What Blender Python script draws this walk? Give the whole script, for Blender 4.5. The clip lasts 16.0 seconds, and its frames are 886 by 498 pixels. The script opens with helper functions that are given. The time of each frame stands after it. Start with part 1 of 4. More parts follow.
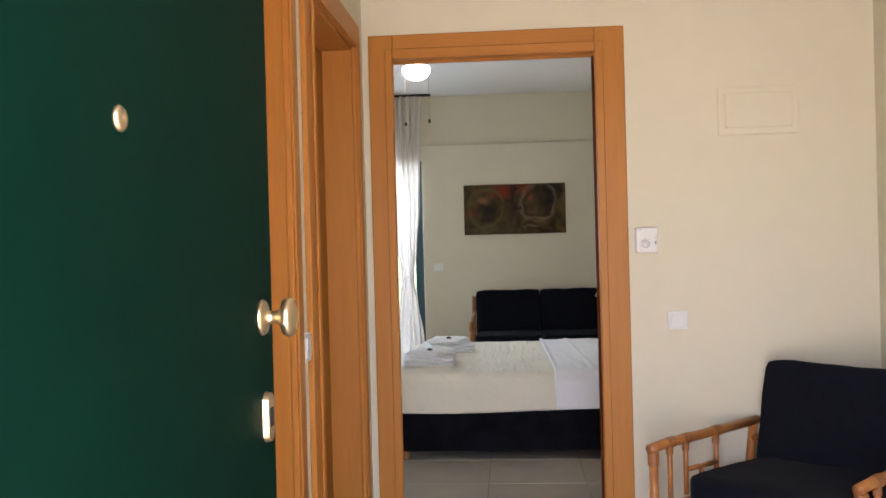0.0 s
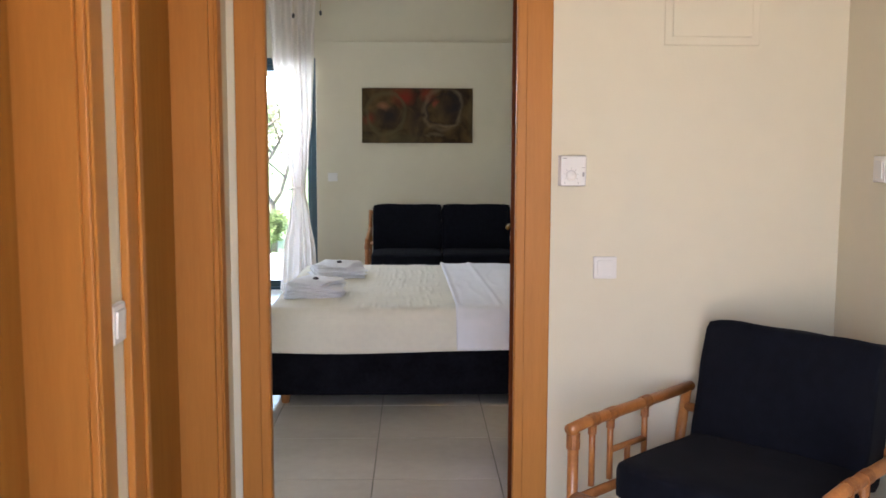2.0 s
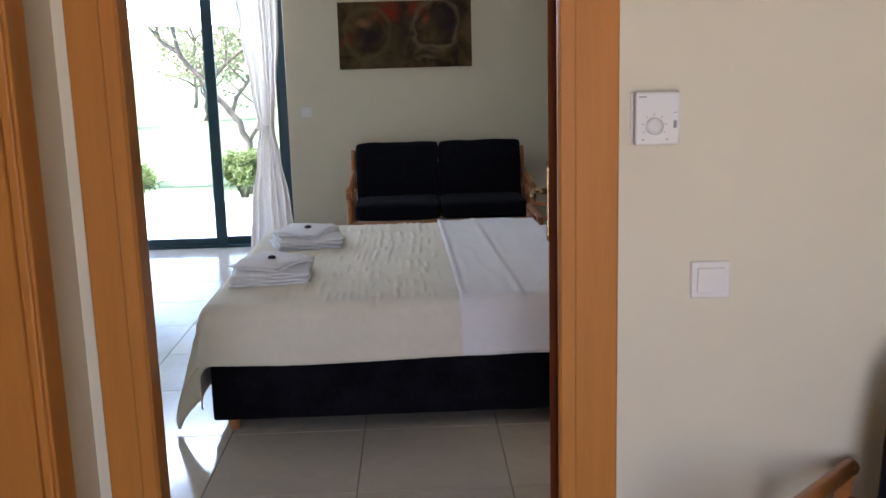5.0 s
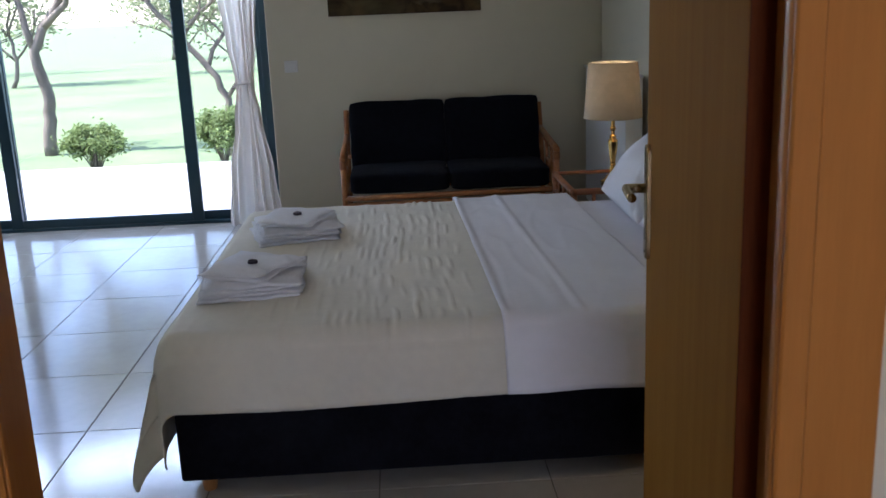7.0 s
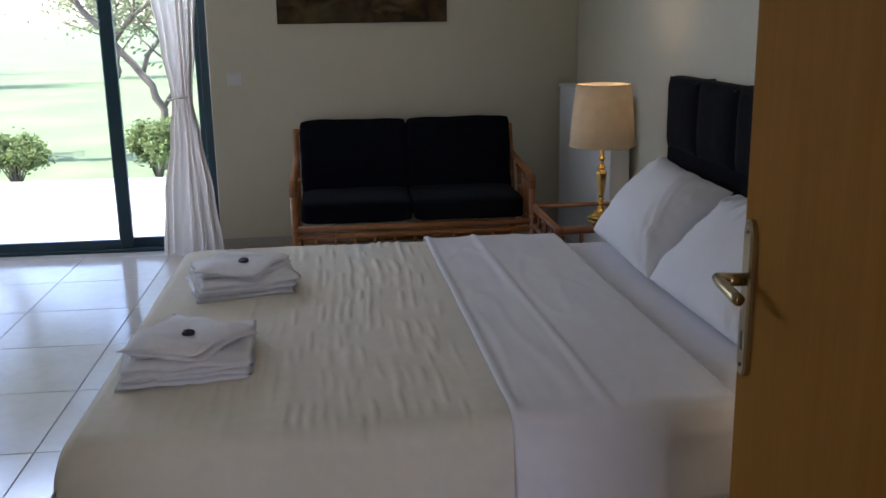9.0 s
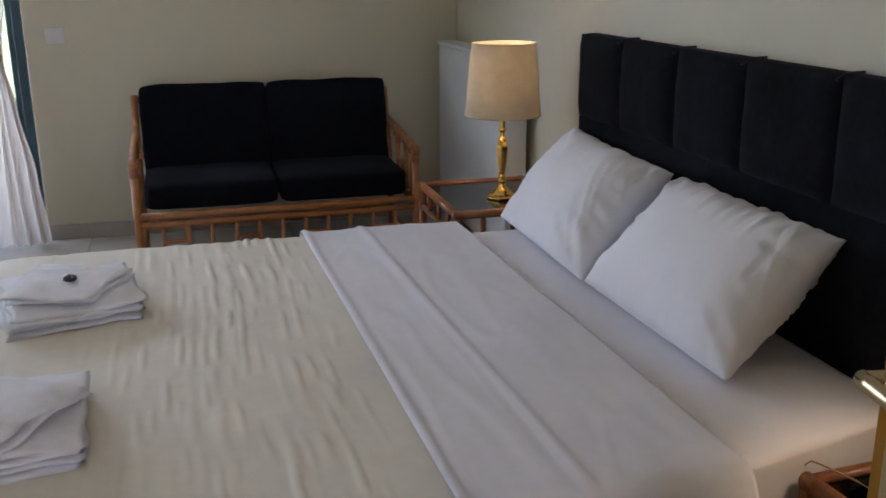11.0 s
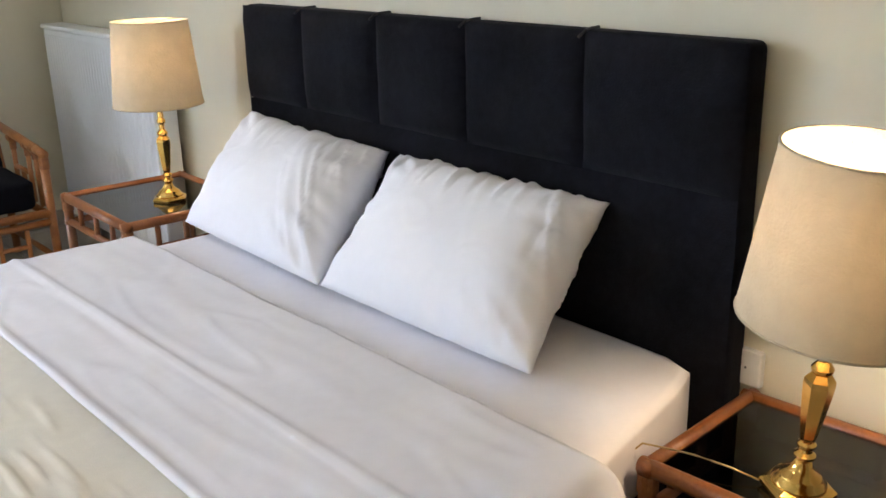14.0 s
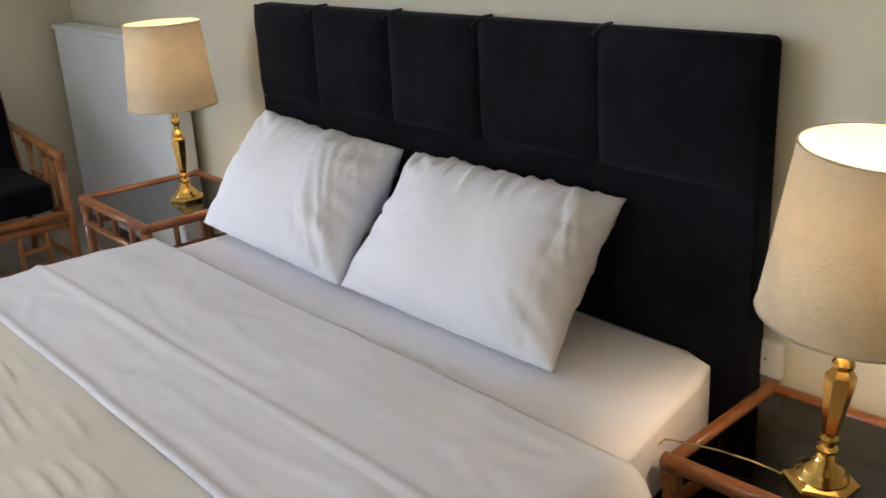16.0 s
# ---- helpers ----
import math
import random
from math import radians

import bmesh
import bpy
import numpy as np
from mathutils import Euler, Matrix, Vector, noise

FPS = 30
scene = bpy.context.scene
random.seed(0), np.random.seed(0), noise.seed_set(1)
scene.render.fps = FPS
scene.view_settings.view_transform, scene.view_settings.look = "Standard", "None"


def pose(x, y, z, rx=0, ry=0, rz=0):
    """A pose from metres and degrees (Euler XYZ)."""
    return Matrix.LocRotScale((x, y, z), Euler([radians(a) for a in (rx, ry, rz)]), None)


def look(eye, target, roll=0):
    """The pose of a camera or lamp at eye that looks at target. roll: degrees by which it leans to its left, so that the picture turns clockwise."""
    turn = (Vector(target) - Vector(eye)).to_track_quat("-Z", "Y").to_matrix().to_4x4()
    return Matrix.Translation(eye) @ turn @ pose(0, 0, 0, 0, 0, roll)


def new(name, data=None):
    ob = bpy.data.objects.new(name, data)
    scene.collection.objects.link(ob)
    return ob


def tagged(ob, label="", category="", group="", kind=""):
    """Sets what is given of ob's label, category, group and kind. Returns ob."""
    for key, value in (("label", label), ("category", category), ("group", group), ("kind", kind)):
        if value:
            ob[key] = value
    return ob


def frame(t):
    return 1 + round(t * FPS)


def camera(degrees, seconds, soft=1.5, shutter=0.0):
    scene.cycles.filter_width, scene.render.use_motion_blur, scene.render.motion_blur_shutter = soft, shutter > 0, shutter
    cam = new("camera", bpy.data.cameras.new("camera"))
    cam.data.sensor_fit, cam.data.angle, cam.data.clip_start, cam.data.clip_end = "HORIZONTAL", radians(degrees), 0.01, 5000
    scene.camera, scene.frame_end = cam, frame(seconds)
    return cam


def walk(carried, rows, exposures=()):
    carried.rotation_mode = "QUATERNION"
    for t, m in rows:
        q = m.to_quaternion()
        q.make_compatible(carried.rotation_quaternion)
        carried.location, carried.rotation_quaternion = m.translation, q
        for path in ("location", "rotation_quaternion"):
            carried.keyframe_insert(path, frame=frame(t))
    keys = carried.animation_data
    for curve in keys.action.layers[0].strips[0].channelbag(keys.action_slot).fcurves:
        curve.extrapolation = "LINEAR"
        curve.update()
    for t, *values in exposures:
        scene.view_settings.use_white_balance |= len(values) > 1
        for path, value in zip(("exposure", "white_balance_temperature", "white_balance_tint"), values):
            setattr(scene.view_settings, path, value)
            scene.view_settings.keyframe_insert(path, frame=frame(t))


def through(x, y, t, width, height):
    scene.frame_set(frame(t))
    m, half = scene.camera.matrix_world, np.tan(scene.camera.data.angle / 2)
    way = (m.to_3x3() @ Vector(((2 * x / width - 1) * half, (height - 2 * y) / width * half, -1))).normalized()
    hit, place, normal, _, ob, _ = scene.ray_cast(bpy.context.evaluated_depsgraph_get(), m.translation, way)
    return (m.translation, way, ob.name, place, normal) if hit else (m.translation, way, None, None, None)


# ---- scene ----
cam = camera(49.9, 16.0, shutter=0.35)
PATH = [
    (0, (0.486, -0.302, 1.237), (0.342, 1.693, 1.226), -1.5),
    (0.5, (0.499, -0.132, 1.232), (0.36, 1.862, 1.172), -1.8),
    (1, (0.496, 0.022, 1.231), (0.399, 2.017, 1.128), -0.9),
    (1.5, (0.499, 0.229, 1.242), (0.47, 2.224, 1.093), 0.4),
    (2, (0.506, 0.417, 1.322), (0.564, 2.404, 1.099), 0.2),
    (2.5, (0.538, 0.647, 1.359), (0.628, 2.627, 1.09), -0.3),
    (3, (0.572, 0.871, 1.358), (0.652, 2.848, 1.07), -0.8),
    (3.5, (0.587, 1.085, 1.367), (0.651, 3.06, 1.06), -1.4),
    (4, (0.581, 1.278, 1.352), (0.639, 3.25, 1.029), -1.4),
    (6.5, (0.489, 2.419, 1.341), (0.549, 4.359, 0.86), -2.3),
    (7, (0.451, 2.61, 1.337), (0.529, 4.547, 0.847), -2.4),
    (7.5, (0.414, 2.772, 1.342), (0.522, 4.708, 0.855), -2.5),
    (8, (0.4, 2.906, 1.347), (0.534, 4.846, 0.88), -2.1),
    (10.5, (0.32, 3.717, 1.333), (0.726, 5.6, 0.796), -0.2),
    (11, (0.339, 3.859, 1.321), (0.843, 5.709, 0.752), -0.3),
    (11.5, (0.343, 3.992, 1.306), (0.962, 5.8, 0.718), -0.1),
    (12, (0.346, 4.122, 1.288), (1.084, 5.878, 0.678), -0.4),
    (12.5, (0.283, 4.207, 1.289), (1.174, 5.879, 0.648), -0.7),
    (13, (0.201, 4.255, 1.335), (1.232, 5.830, 0.664), -1.3),
    (13.5, (0.213, 4.295, 1.331), (1.352, 5.792, 0.653), -1.8),
    (14, (0.212, 4.3, 1.29), (1.431, 5.755, 0.66), -1.5),
    (14.5, (0.225, 4.295, 1.298), (1.472, 5.727, 0.671), -2.3),
    (15, (0.211, 4.298, 1.3), (1.477, 5.715, 0.676), -2.3),
    (15.5, (0.186, 4.285, 1.344), (1.43, 5.706, 0.685), -3.2),
    (16, (0.198, 4.306, 1.334), (1.389, 5.767, 0.667), -3.2),
]
walk(cam, [(t, look(eye, target, roll)) for t, eye, target, roll in PATH],
     exposures=[(0.0, 3.52, 6250, 18), (2.0, 3.52, 6150, 19), (3.0, 3.50, 6200, 22), (4.0, 3.40, 6150, 22), (6.5, 2.40, 5650, 20), (7.0, 2.32, 5650, 21), (8.0, 2.32, 5700, 22), (10.5, 2.58, 6100, 24), (11.5, 3.35, 6100, 22), (12.0, 3.65, 6150, 20), (12.5, 4.12, 6150, 20), (14.0, 4.06, 6300, 20), (15.0, 3.84, 6400, 20), (16.0, 3.70, 6400, 20)])

# ---- light ----
world = bpy.data.worlds.new("world")
scene.world = world
world.use_nodes = True
wn = world.node_tree.nodes
sky = wn.new("ShaderNodeTexSky")
sky.sky_type, sky.sun_disc = "NISHITA", False
sky.sun_elevation, sky.sun_rotation = radians(58), radians(-80)
world.node_tree.links.new(sky.outputs["Color"], wn["Background"].inputs["Color"])
wn["Background"].inputs["Strength"].default_value = 0.15

sun_data = bpy.data.lights.new("sun", "SUN")
sun_data.energy, sun_data.angle, sun_data.color = 5.0, radians(0.5), (1.0, 0.95, 0.86)
sun = new("sun", sun_data)
sun.matrix_world = look((-0.53 * math.cos(radians(10)), -0.53 * math.sin(radians(10)), 0.848), (0, 0, 0))


# area lamp added outside the open entrance, standing in for daylight
day = bpy.data.lights.new("entrance_daylight_fill", "AREA")
day.shape, day.size, day.size_y, day.energy, day.color = "RECTANGLE", 0.86, 1.95, 5.4, (1.0, 0.94, 0.98)
new("entrance_daylight_fill", day).matrix_world = look((0.50, -0.50, 1.0), (2.3, 2.6, 0.75))


# area lamp added outside the sliding door's head, topping up the sky light
band = bpy.data.lights.new("window_sky_fill", "AREA")
band.shape, band.size, band.size_y, band.energy, band.color = "RECTANGLE", 2.7, 0.26, 6.2, (0.72, 0.86, 1.0)
new("window_sky_fill", band).matrix_world = look((-1.79, 9.12, 1.80), (-0.6, 6.2, 0.45))


def bulb(name, p, watts, color, radius):
    d = bpy.data.lights.new(name, "POINT")
    d.energy, d.color, d.shadow_soft_size = watts, color, radius
    o = new(name, d)
    o.location = p
    return o


WARM = (1.0, 0.76, 0.48)
bulb("lamp_bulb_far", (1.50, 7.255, 0.94), 0.34, WARM, 0.03)
bulb("lamp_bulb_near", (1.50, 4.94, 0.89), 0.34, WARM, 0.03)
bulb("fan_bulb", (-0.12, 6.04, 2.30), 0.18, (1.0, 0.86, 0.66), 0.07)


# ---- materials ----
def mat(name, color, rough=0.5, metal=0.0, var=0.08, scale=4.0, bump=0.0, bscale=120.0, color2=None, stretch=(1, 1, 1), spec=0.5, coat=0.0, sheen=0.0, rvar=0.0, island=False):
    m = bpy.data.materials.new(name)
    m.use_nodes = True
    n, l = m.node_tree.nodes, m.node_tree.links
    p = n["Principled BSDF"]
    tc = n.new("ShaderNodeTexCoord")
    mp = n.new("ShaderNodeMapping")
    mp.inputs["Scale"].default_value = stretch
    l.new(tc.outputs["Object"], mp.inputs["Vector"])
    a, b = n.new("ShaderNodeTexNoise"), n.new("ShaderNodeTexNoise")
    a.inputs["Scale"].default_value, b.inputs["Scale"].default_value = scale, scale * 7
    a.inputs["Detail"].default_value, b.inputs["Detail"].default_value = 4, 6
    if island:
        info = n.new("ShaderNodeObjectInfo")
        add = n.new("ShaderNodeVectorMath")
        add.operation = "ADD"
        mul = n.new("ShaderNodeMath")
        mul.operation = "MULTIPLY"
        mul.inputs[1].default_value = 37.0
        l.new(info.outputs["Random"], mul.inputs[0])
        l.new(mp.outputs["Vector"], add.inputs[0])
        l.new(mul.outputs[0], add.inputs[1])
        src = add.outputs["Vector"]
    else:
        src = mp.outputs["Vector"]
    l.new(src, a.inputs["Vector"])
    l.new(src, b.inputs["Vector"])
    mid = n.new("ShaderNodeMix")
    mid.inputs["Factor"].default_value = 0.4
    l.new(a.outputs["Fac"], mid.inputs[2])
    l.new(b.outputs["Fac"], mid.inputs[3])
    ramp = n.new("ShaderNodeValToRGB")
    ramp.color_ramp.elements[0].position, ramp.color_ramp.elements[1].position = 0.32, 0.68
    lo = color2 if color2 else tuple(c * (1 - var) for c in color)
    hi = color if color2 else tuple(min(1.0, c * (1 + var)) for c in color)
    ramp.color_ramp.elements[0].color, ramp.color_ramp.elements[1].color = (*lo, 1), (*hi, 1)
    l.new(mid.outputs[0], ramp.inputs["Fac"])
    l.new(ramp.outputs["Color"], p.inputs["Base Color"])
    p.inputs["Roughness"].default_value, p.inputs["Metallic"].default_value = rough, metal
    p.inputs["Specular IOR Level"].default_value = spec
    p.inputs["Coat Weight"].default_value = coat
    p.inputs["Sheen Weight"].default_value = sheen
    if rvar:
        mr = n.new("ShaderNodeMapRange")
        mr.inputs["To Min"].default_value, mr.inputs["To Max"].default_value = max(0.02, rough - rvar), rough + rvar
        l.new(a.outputs["Fac"], mr.inputs["Value"])
        l.new(mr.outputs["Result"], p.inputs["Roughness"])
    if bump:
        c = n.new("ShaderNodeTexNoise")
        c.inputs["Scale"].default_value, c.inputs["Detail"].default_value = bscale, 5
        l.new(src, c.inputs["Vector"])
        bp = n.new("ShaderNodeBump")
        bp.inputs["Strength"].default_value, bp.inputs["Distance"].default_value = bump, 0.004
        l.new(c.outputs["Fac"], bp.inputs["Height"])
        l.new(bp.outputs["Normal"], p.inputs["Normal"])
    return m


def glass_mat(name, color, rough=0.0):
    m = mat(name, color, rough, var=0.01)
    p = m.node_tree.nodes["Principled BSDF"]
    p.inputs["Transmission Weight"].default_value, p.inputs["IOR"].default_value = 1.0, 1.45
    return m


def glow_mat(name, color, strength):
    m = mat(name, color, 0.35, var=0.02)
    p = m.node_tree.nodes["Principled BSDF"]
    p.inputs["Emission Color"].default_value, p.inputs["Emission Strength"].default_value = (*color, 1), strength
    return m


def cloth_mat(name, color, through, bump=0.3, bscale=500.0, var=0.05, mixin=0.35, rough=0.9):
    """Thin cloth that lets some light through."""
    m = mat(name, color, rough, var=var, scale=3, bump=bump, bscale=bscale, spec=0.2)
    n, l = m.node_tree.nodes, m.node_tree.links
    tr, mx = n.new("ShaderNodeBsdfTranslucent"), n.new("ShaderNodeMixShader")
    tr.inputs["Color"].default_value = (*through, 1)
    mx.inputs["Fac"].default_value = mixin
    l.new(n["Principled BSDF"].outputs[0], mx.inputs[1])
    l.new(tr.outputs[0], mx.inputs[2])
    l.new(mx.outputs[0], n["Material Output"].inputs["Surface"])
    return m


M_WALL = mat("cream_wall_paint", (0.65, 0.605, 0.465), 0.75, var=0.025, scale=1.6, bump=0.12, bscale=90)
M_CEIL = mat("white_ceiling_paint", (0.72, 0.70, 0.66), 0.85, var=0.02, scale=1.5, bump=0.1, bscale=90)
M_TILE = mat("grey_beige_floor_tile", (0.52, 0.475, 0.41), 0.13, var=0.07, scale=3.0, bump=0.03, bscale=25, rvar=0.05, island=True)
M_GROUT = mat("dark_tile_grout", (0.22, 0.20, 0.17), 0.9, var=0.1, scale=20)
M_SKIRT = mat("tile_skirting", (0.46, 0.42, 0.36), 0.3, var=0.08, scale=5)
M_WOOD = mat("orange_beech_frame", (0.46, 0.190, 0.037), 0.40, color2=(0.395, 0.156, 0.029), scale=3.0, stretch=(14, 14, 0.9), bump=0.05, bscale=40, spec=0.22)
M_WOODX = mat("orange_beech_frame_lying", (0.46, 0.190, 0.037), 0.40, color2=(0.395, 0.156, 0.029), scale=3.0, stretch=(0.9, 14, 14), bump=0.05, bscale=40, spec=0.22)
M_LEAF = mat("beech_veneer_door", (0.36, 0.160, 0.032), 0.55, color2=(0.29, 0.12, 0.022), scale=2.4, stretch=(16, 16, 0.7), bump=0.03, bscale=40, spec=0.05)
M_DOORLEAF = mat("honey_veneer_door", (0.35, 0.165, 0.028), 0.7, color2=(0.29, 0.13, 0.020), scale=2.4, stretch=(10, 10, 0.7), bump=0.03, bscale=40, spec=0.02)
M_EDGE = mat("dark_red_brown_lipping", (0.11, 0.028, 0.006), 0.6, color2=(0.07, 0.015, 0.003), scale=3.0, stretch=(14, 14, 0.9), spec=0.05)
M_GREEN = mat("dark_green_door_paint", (0.0008, 0.0125, 0.0078), 0.6, var=0.15, scale=2.0, bump=0.08, bscale=60, spec=0.03)
M_BRASS = mat("polished_brass", (0.72, 0.46, 0.13), 0.17, 1.0, var=0.06, scale=20, rvar=0.05)
M_DOORBRASS = mat("worn_pale_brass", (0.62, 0.50, 0.30), 0.36, 1.0, var=0.1, scale=25, rvar=0.08)
M_OLDBRASS = mat("satin_brass", (0.60, 0.45, 0.22), 0.28, 1.0, var=0.08, scale=25, rvar=0.06)
M_STEEL = mat("aged_bronze_brass", (0.44, 0.35, 0.20), 0.27, 1.0, var=0.05, scale=25)
M_BLACK = mat("black_plastic", (0.012, 0.012, 0.012), 0.5, var=0.1)
M_BEAD = mat("purple_black_bead", (0.018, 0.008, 0.018), 0.4, var=0.3, scale=60)
M_NAVY = mat("dark_navy_woven_cloth", (0.0062, 0.007, 0.011), 0.92, var=0.25, scale=30, bump=0.35, bscale=600, spec=0.08, sheen=0.02)
M_SUEDE = mat("black_suede_upholstery", (0.0105, 0.0105, 0.015), 0.85, color2=(0.003, 0.003, 0.0045), scale=7, bump=0.3, bscale=200, spec=0.06, sheen=0.03)
M_RATTAN = mat("varnished_rattan_cane", (0.46, 0.185, 0.048), 0.35, color2=(0.29, 0.10, 0.024), scale=6, stretch=(3, 3, 3), bump=0.1, bscale=90, coat=0.2)
M_BIND = mat("cane_binding", (0.36, 0.14, 0.038), 0.45, color2=(0.19, 0.065, 0.018), scale=60, bump=0.4, bscale=220)
M_STAND = mat("dark_varnished_cane", (0.32, 0.115, 0.03), 0.35, color2=(0.18, 0.055, 0.014), scale=6, stretch=(3, 3, 3), bump=0.1, bscale=90, coat=0.15)
M_SMOKE = glass_mat("smoked_glass", (0.10, 0.095, 0.09))
M_PANE = glass_mat("clear_window_glass", (0.97, 0.99, 0.98))
M_ALU = mat("blue_grey_aluminium", (0.018, 0.058, 0.082), 0.38, var=0.1, scale=6, spec=0.5)
M_WHITEP = mat("white_plastic", (0.70, 0.69, 0.66), 0.35, var=0.015, scale=10)
M_GREYP = mat("grey_plastic_print", (0.30, 0.29, 0.28), 0.5, var=0.05)
M_RAD = mat("white_radiator_enamel", (0.78, 0.80, 0.81), 0.3, var=0.015, scale=5)
M_LINEN = cloth_mat("natural_linen_shade", (0.52, 0.455, 0.33), (0.80, 0.62, 0.38), 0.4, 160.0, 0.16, 0.04)
M_CREAM = mat("cream_bedspread_cotton", (0.80, 0.745, 0.625), 0.9, var=0.05, scale=5, bump=0.18, bscale=420, spec=0.2, sheen=0.1)
M_SHEET = mat("white_cotton_sheet", (0.84, 0.825, 0.86), 0.9, var=0.03, scale=5, bump=0.12, bscale=500, spec=0.2, sheen=0.1)
M_PILLOW = mat("white_cotton_pillowcase", (0.91, 0.905, 0.94), 0.9, var=0.02, scale=5, bump=0.12, bscale=500, spec=0.2, sheen=0.1)
M_TOWEL = mat("white_terry_towel", (0.87, 0.86, 0.88), 0.95, var=0.05, scale=30, bump=0.5, bscale=380, spec=0.1, sheen=0.2)
M_SHEER = cloth_mat("sheer_white_curtain", (0.80, 0.75, 0.68), (0.80, 0.73, 0.65), 0.15, 400.0, 0.04, 0.45)
M_LEG = mat("light_wood_bed_leg", (0.36, 0.16, 0.05), 0.45, var=0.15, scale=8, stretch=(6, 6, 1))
M_BOWL = glow_mat("lit_opal_glass_bowl", (1.0, 0.93, 0.80), 0.9)
M_BULB = glow_mat("lit_bulb_glass", (1.0, 0.80, 0.50), 2.0)
M_BLADE = mat("dark_brown_fan_blade", (0.10, 0.045, 0.02), 0.4, var=0.2, scale=6)
M_TERRACE = mat("pale_terrace_paving", (0.32, 0.315, 0.305), 0.6, var=0.06, scale=2, bump=0.1, island=True)
M_GRASS = mat("dry_lawn", (0.115, 0.155, 0.06), 0.95, color2=(0.055, 0.09, 0.032), scale=0.6, bump=0.8, bscale=30)
M_BARK = mat("grey_brown_bark", (0.20, 0.165, 0.13), 0.95, color2=(0.07, 0.055, 0.045), scale=6, bump=0.8, bscale=25, stretch=(1, 1, 0.3))
M_FOL = cloth_mat("olive_green_leaves", (0.17, 0.20, 0.11), (0.30, 0.33, 0.17), 0.1, 60.0, 0.35, 0.4, 0.6)
M_SHRUB = cloth_mat("green_shrub_leaves", (0.12, 0.165, 0.06), (0.22, 0.29, 0.10), 0.1, 60.0, 0.35, 0.35, 0.6)
M_PORCH = mat("warm_porch_paving", (0.55, 0.42, 0.28), 0.8, var=0.1, scale=3)


# ---- building helpers ----
def link_mesh(name, bm, material, smooth=False):
    me = bpy.data.meshes.new(name)
    bmesh.ops.recalc_face_normals(bm, faces=bm.faces[:])
    bm.to_mesh(me)
    bm.free()
    me.materials.append(material)
    if smooth:
        me.polygons.foreach_set("use_smooth", [True] * len(me.polygons))
    return new(name, me)


def part(name, bm, material, parent, label="", smooth=False):
    ob = link_mesh(name, bm, material, smooth)
    ob.parent = parent
    if label:
        tagged(ob, label)
    return ob


def thing(name, label, category, loc=(0, 0, 0), rz=0.0, group="", kind=""):
    ob = new(name)
    ob.empty_display_size = 0.1
    ob.matrix_world = pose(*loc, 0, 0, rz)
    return tagged(ob, label, category, group, kind)


def solid(name, bm, material, label, category, group="", kind="", smooth=False):
    return tagged(link_mesh(name, bm, material, smooth), label, category, group, kind)


def mesh():
    return bmesh.new()


def box(bm, x0, x1, y0, y1, z0, z1, bevel=0.0, seg=1, m=None):
    r = bmesh.ops.create_cube(bm, size=1.0)
    vs = r["verts"]
    for v in vs:
        v.co = Vector(((x0 + x1) / 2 + v.co.x * (x1 - x0), (y0 + y1) / 2 + v.co.y * (y1 - y0), (z0 + z1) / 2 + v.co.z * (z1 - z0)))
        if m:
            v.co = m @ v.co
    if bevel:
        es = list({e for v in vs for e in v.link_edges})
        bmesh.ops.bevel(bm, geom=es, offset=bevel, segments=seg, profile=0.5, affect="EDGES")
    return bm


def cane(bm, a, b, r0, r1=None, n=10):
    """A straight round piece from a to b with closed ends."""
    a, b = Vector(a), Vector(b)
    r1 = r0 if r1 is None else r1
    q = (b - a).to_track_quat("Z", "Y").to_matrix().to_4x4()
    bmesh.ops.create_cone(bm, cap_ends=True, cap_tris=False, segments=n, radius1=r0, radius2=r1, depth=(b - a).length, matrix=Matrix.Translation((a + b) / 2) @ q)
    return bm


def tube(bm, pts, r, n=8, taper=None):
    """A bent round piece along points."""
    pts = [Vector(p) for p in pts]
    rings = []
    for i, p in enumerate(pts):
        d = (pts[min(i + 1, len(pts) - 1)] - pts[max(i - 1, 0)]).normalized()
        q = Vector((0, 0, 1)).rotation_difference(d)
        rr = r if taper is None else r * (1 + (taper - 1) * i / (len(pts) - 1))
        rings.append([bm.verts.new(p + q @ Vector((rr * math.cos(6.2832 * k / n), rr * math.sin(6.2832 * k / n), 0))) for k in range(n)])
    for s, t in zip(rings, rings[1:]):
        for k in range(n):
            bm.faces.new((s[k], s[(k + 1) % n], t[(k + 1) % n], t[k]))
    bm.faces.new(rings[0][::-1])
    bm.faces.new(rings[-1])
    return bm


def lathe(bm, profile, n=24, at=(0, 0, 0), caps=True):
    rings = [[bm.verts.new((at[0] + r * math.cos(6.2832 * k / n), at[1] + r * math.sin(6.2832 * k / n), at[2] + z)) for k in range(n)] for r, z in profile]
    for s, t in zip(rings, rings[1:]):
        for k in range(n):
            bm.faces.new((s[k], s[(k + 1) % n], t[(k + 1) % n], t[k]))
    if caps:
        bm.faces.new(rings[0][::-1])
        bm.faces.new(rings[-1])
    return bm


def sheet(bm, f, nu, nv):
    """A surface f(u, v) over the unit square."""
    g = [[bm.verts.new(f(i / nu, j / nv)) for j in range(nv + 1)] for i in range(nu + 1)]
    for i in range(nu):
        for j in range(nv):
            bm.faces.new((g[i][j], g[i + 1][j], g[i + 1][j + 1], g[i][j + 1]))
    return bm


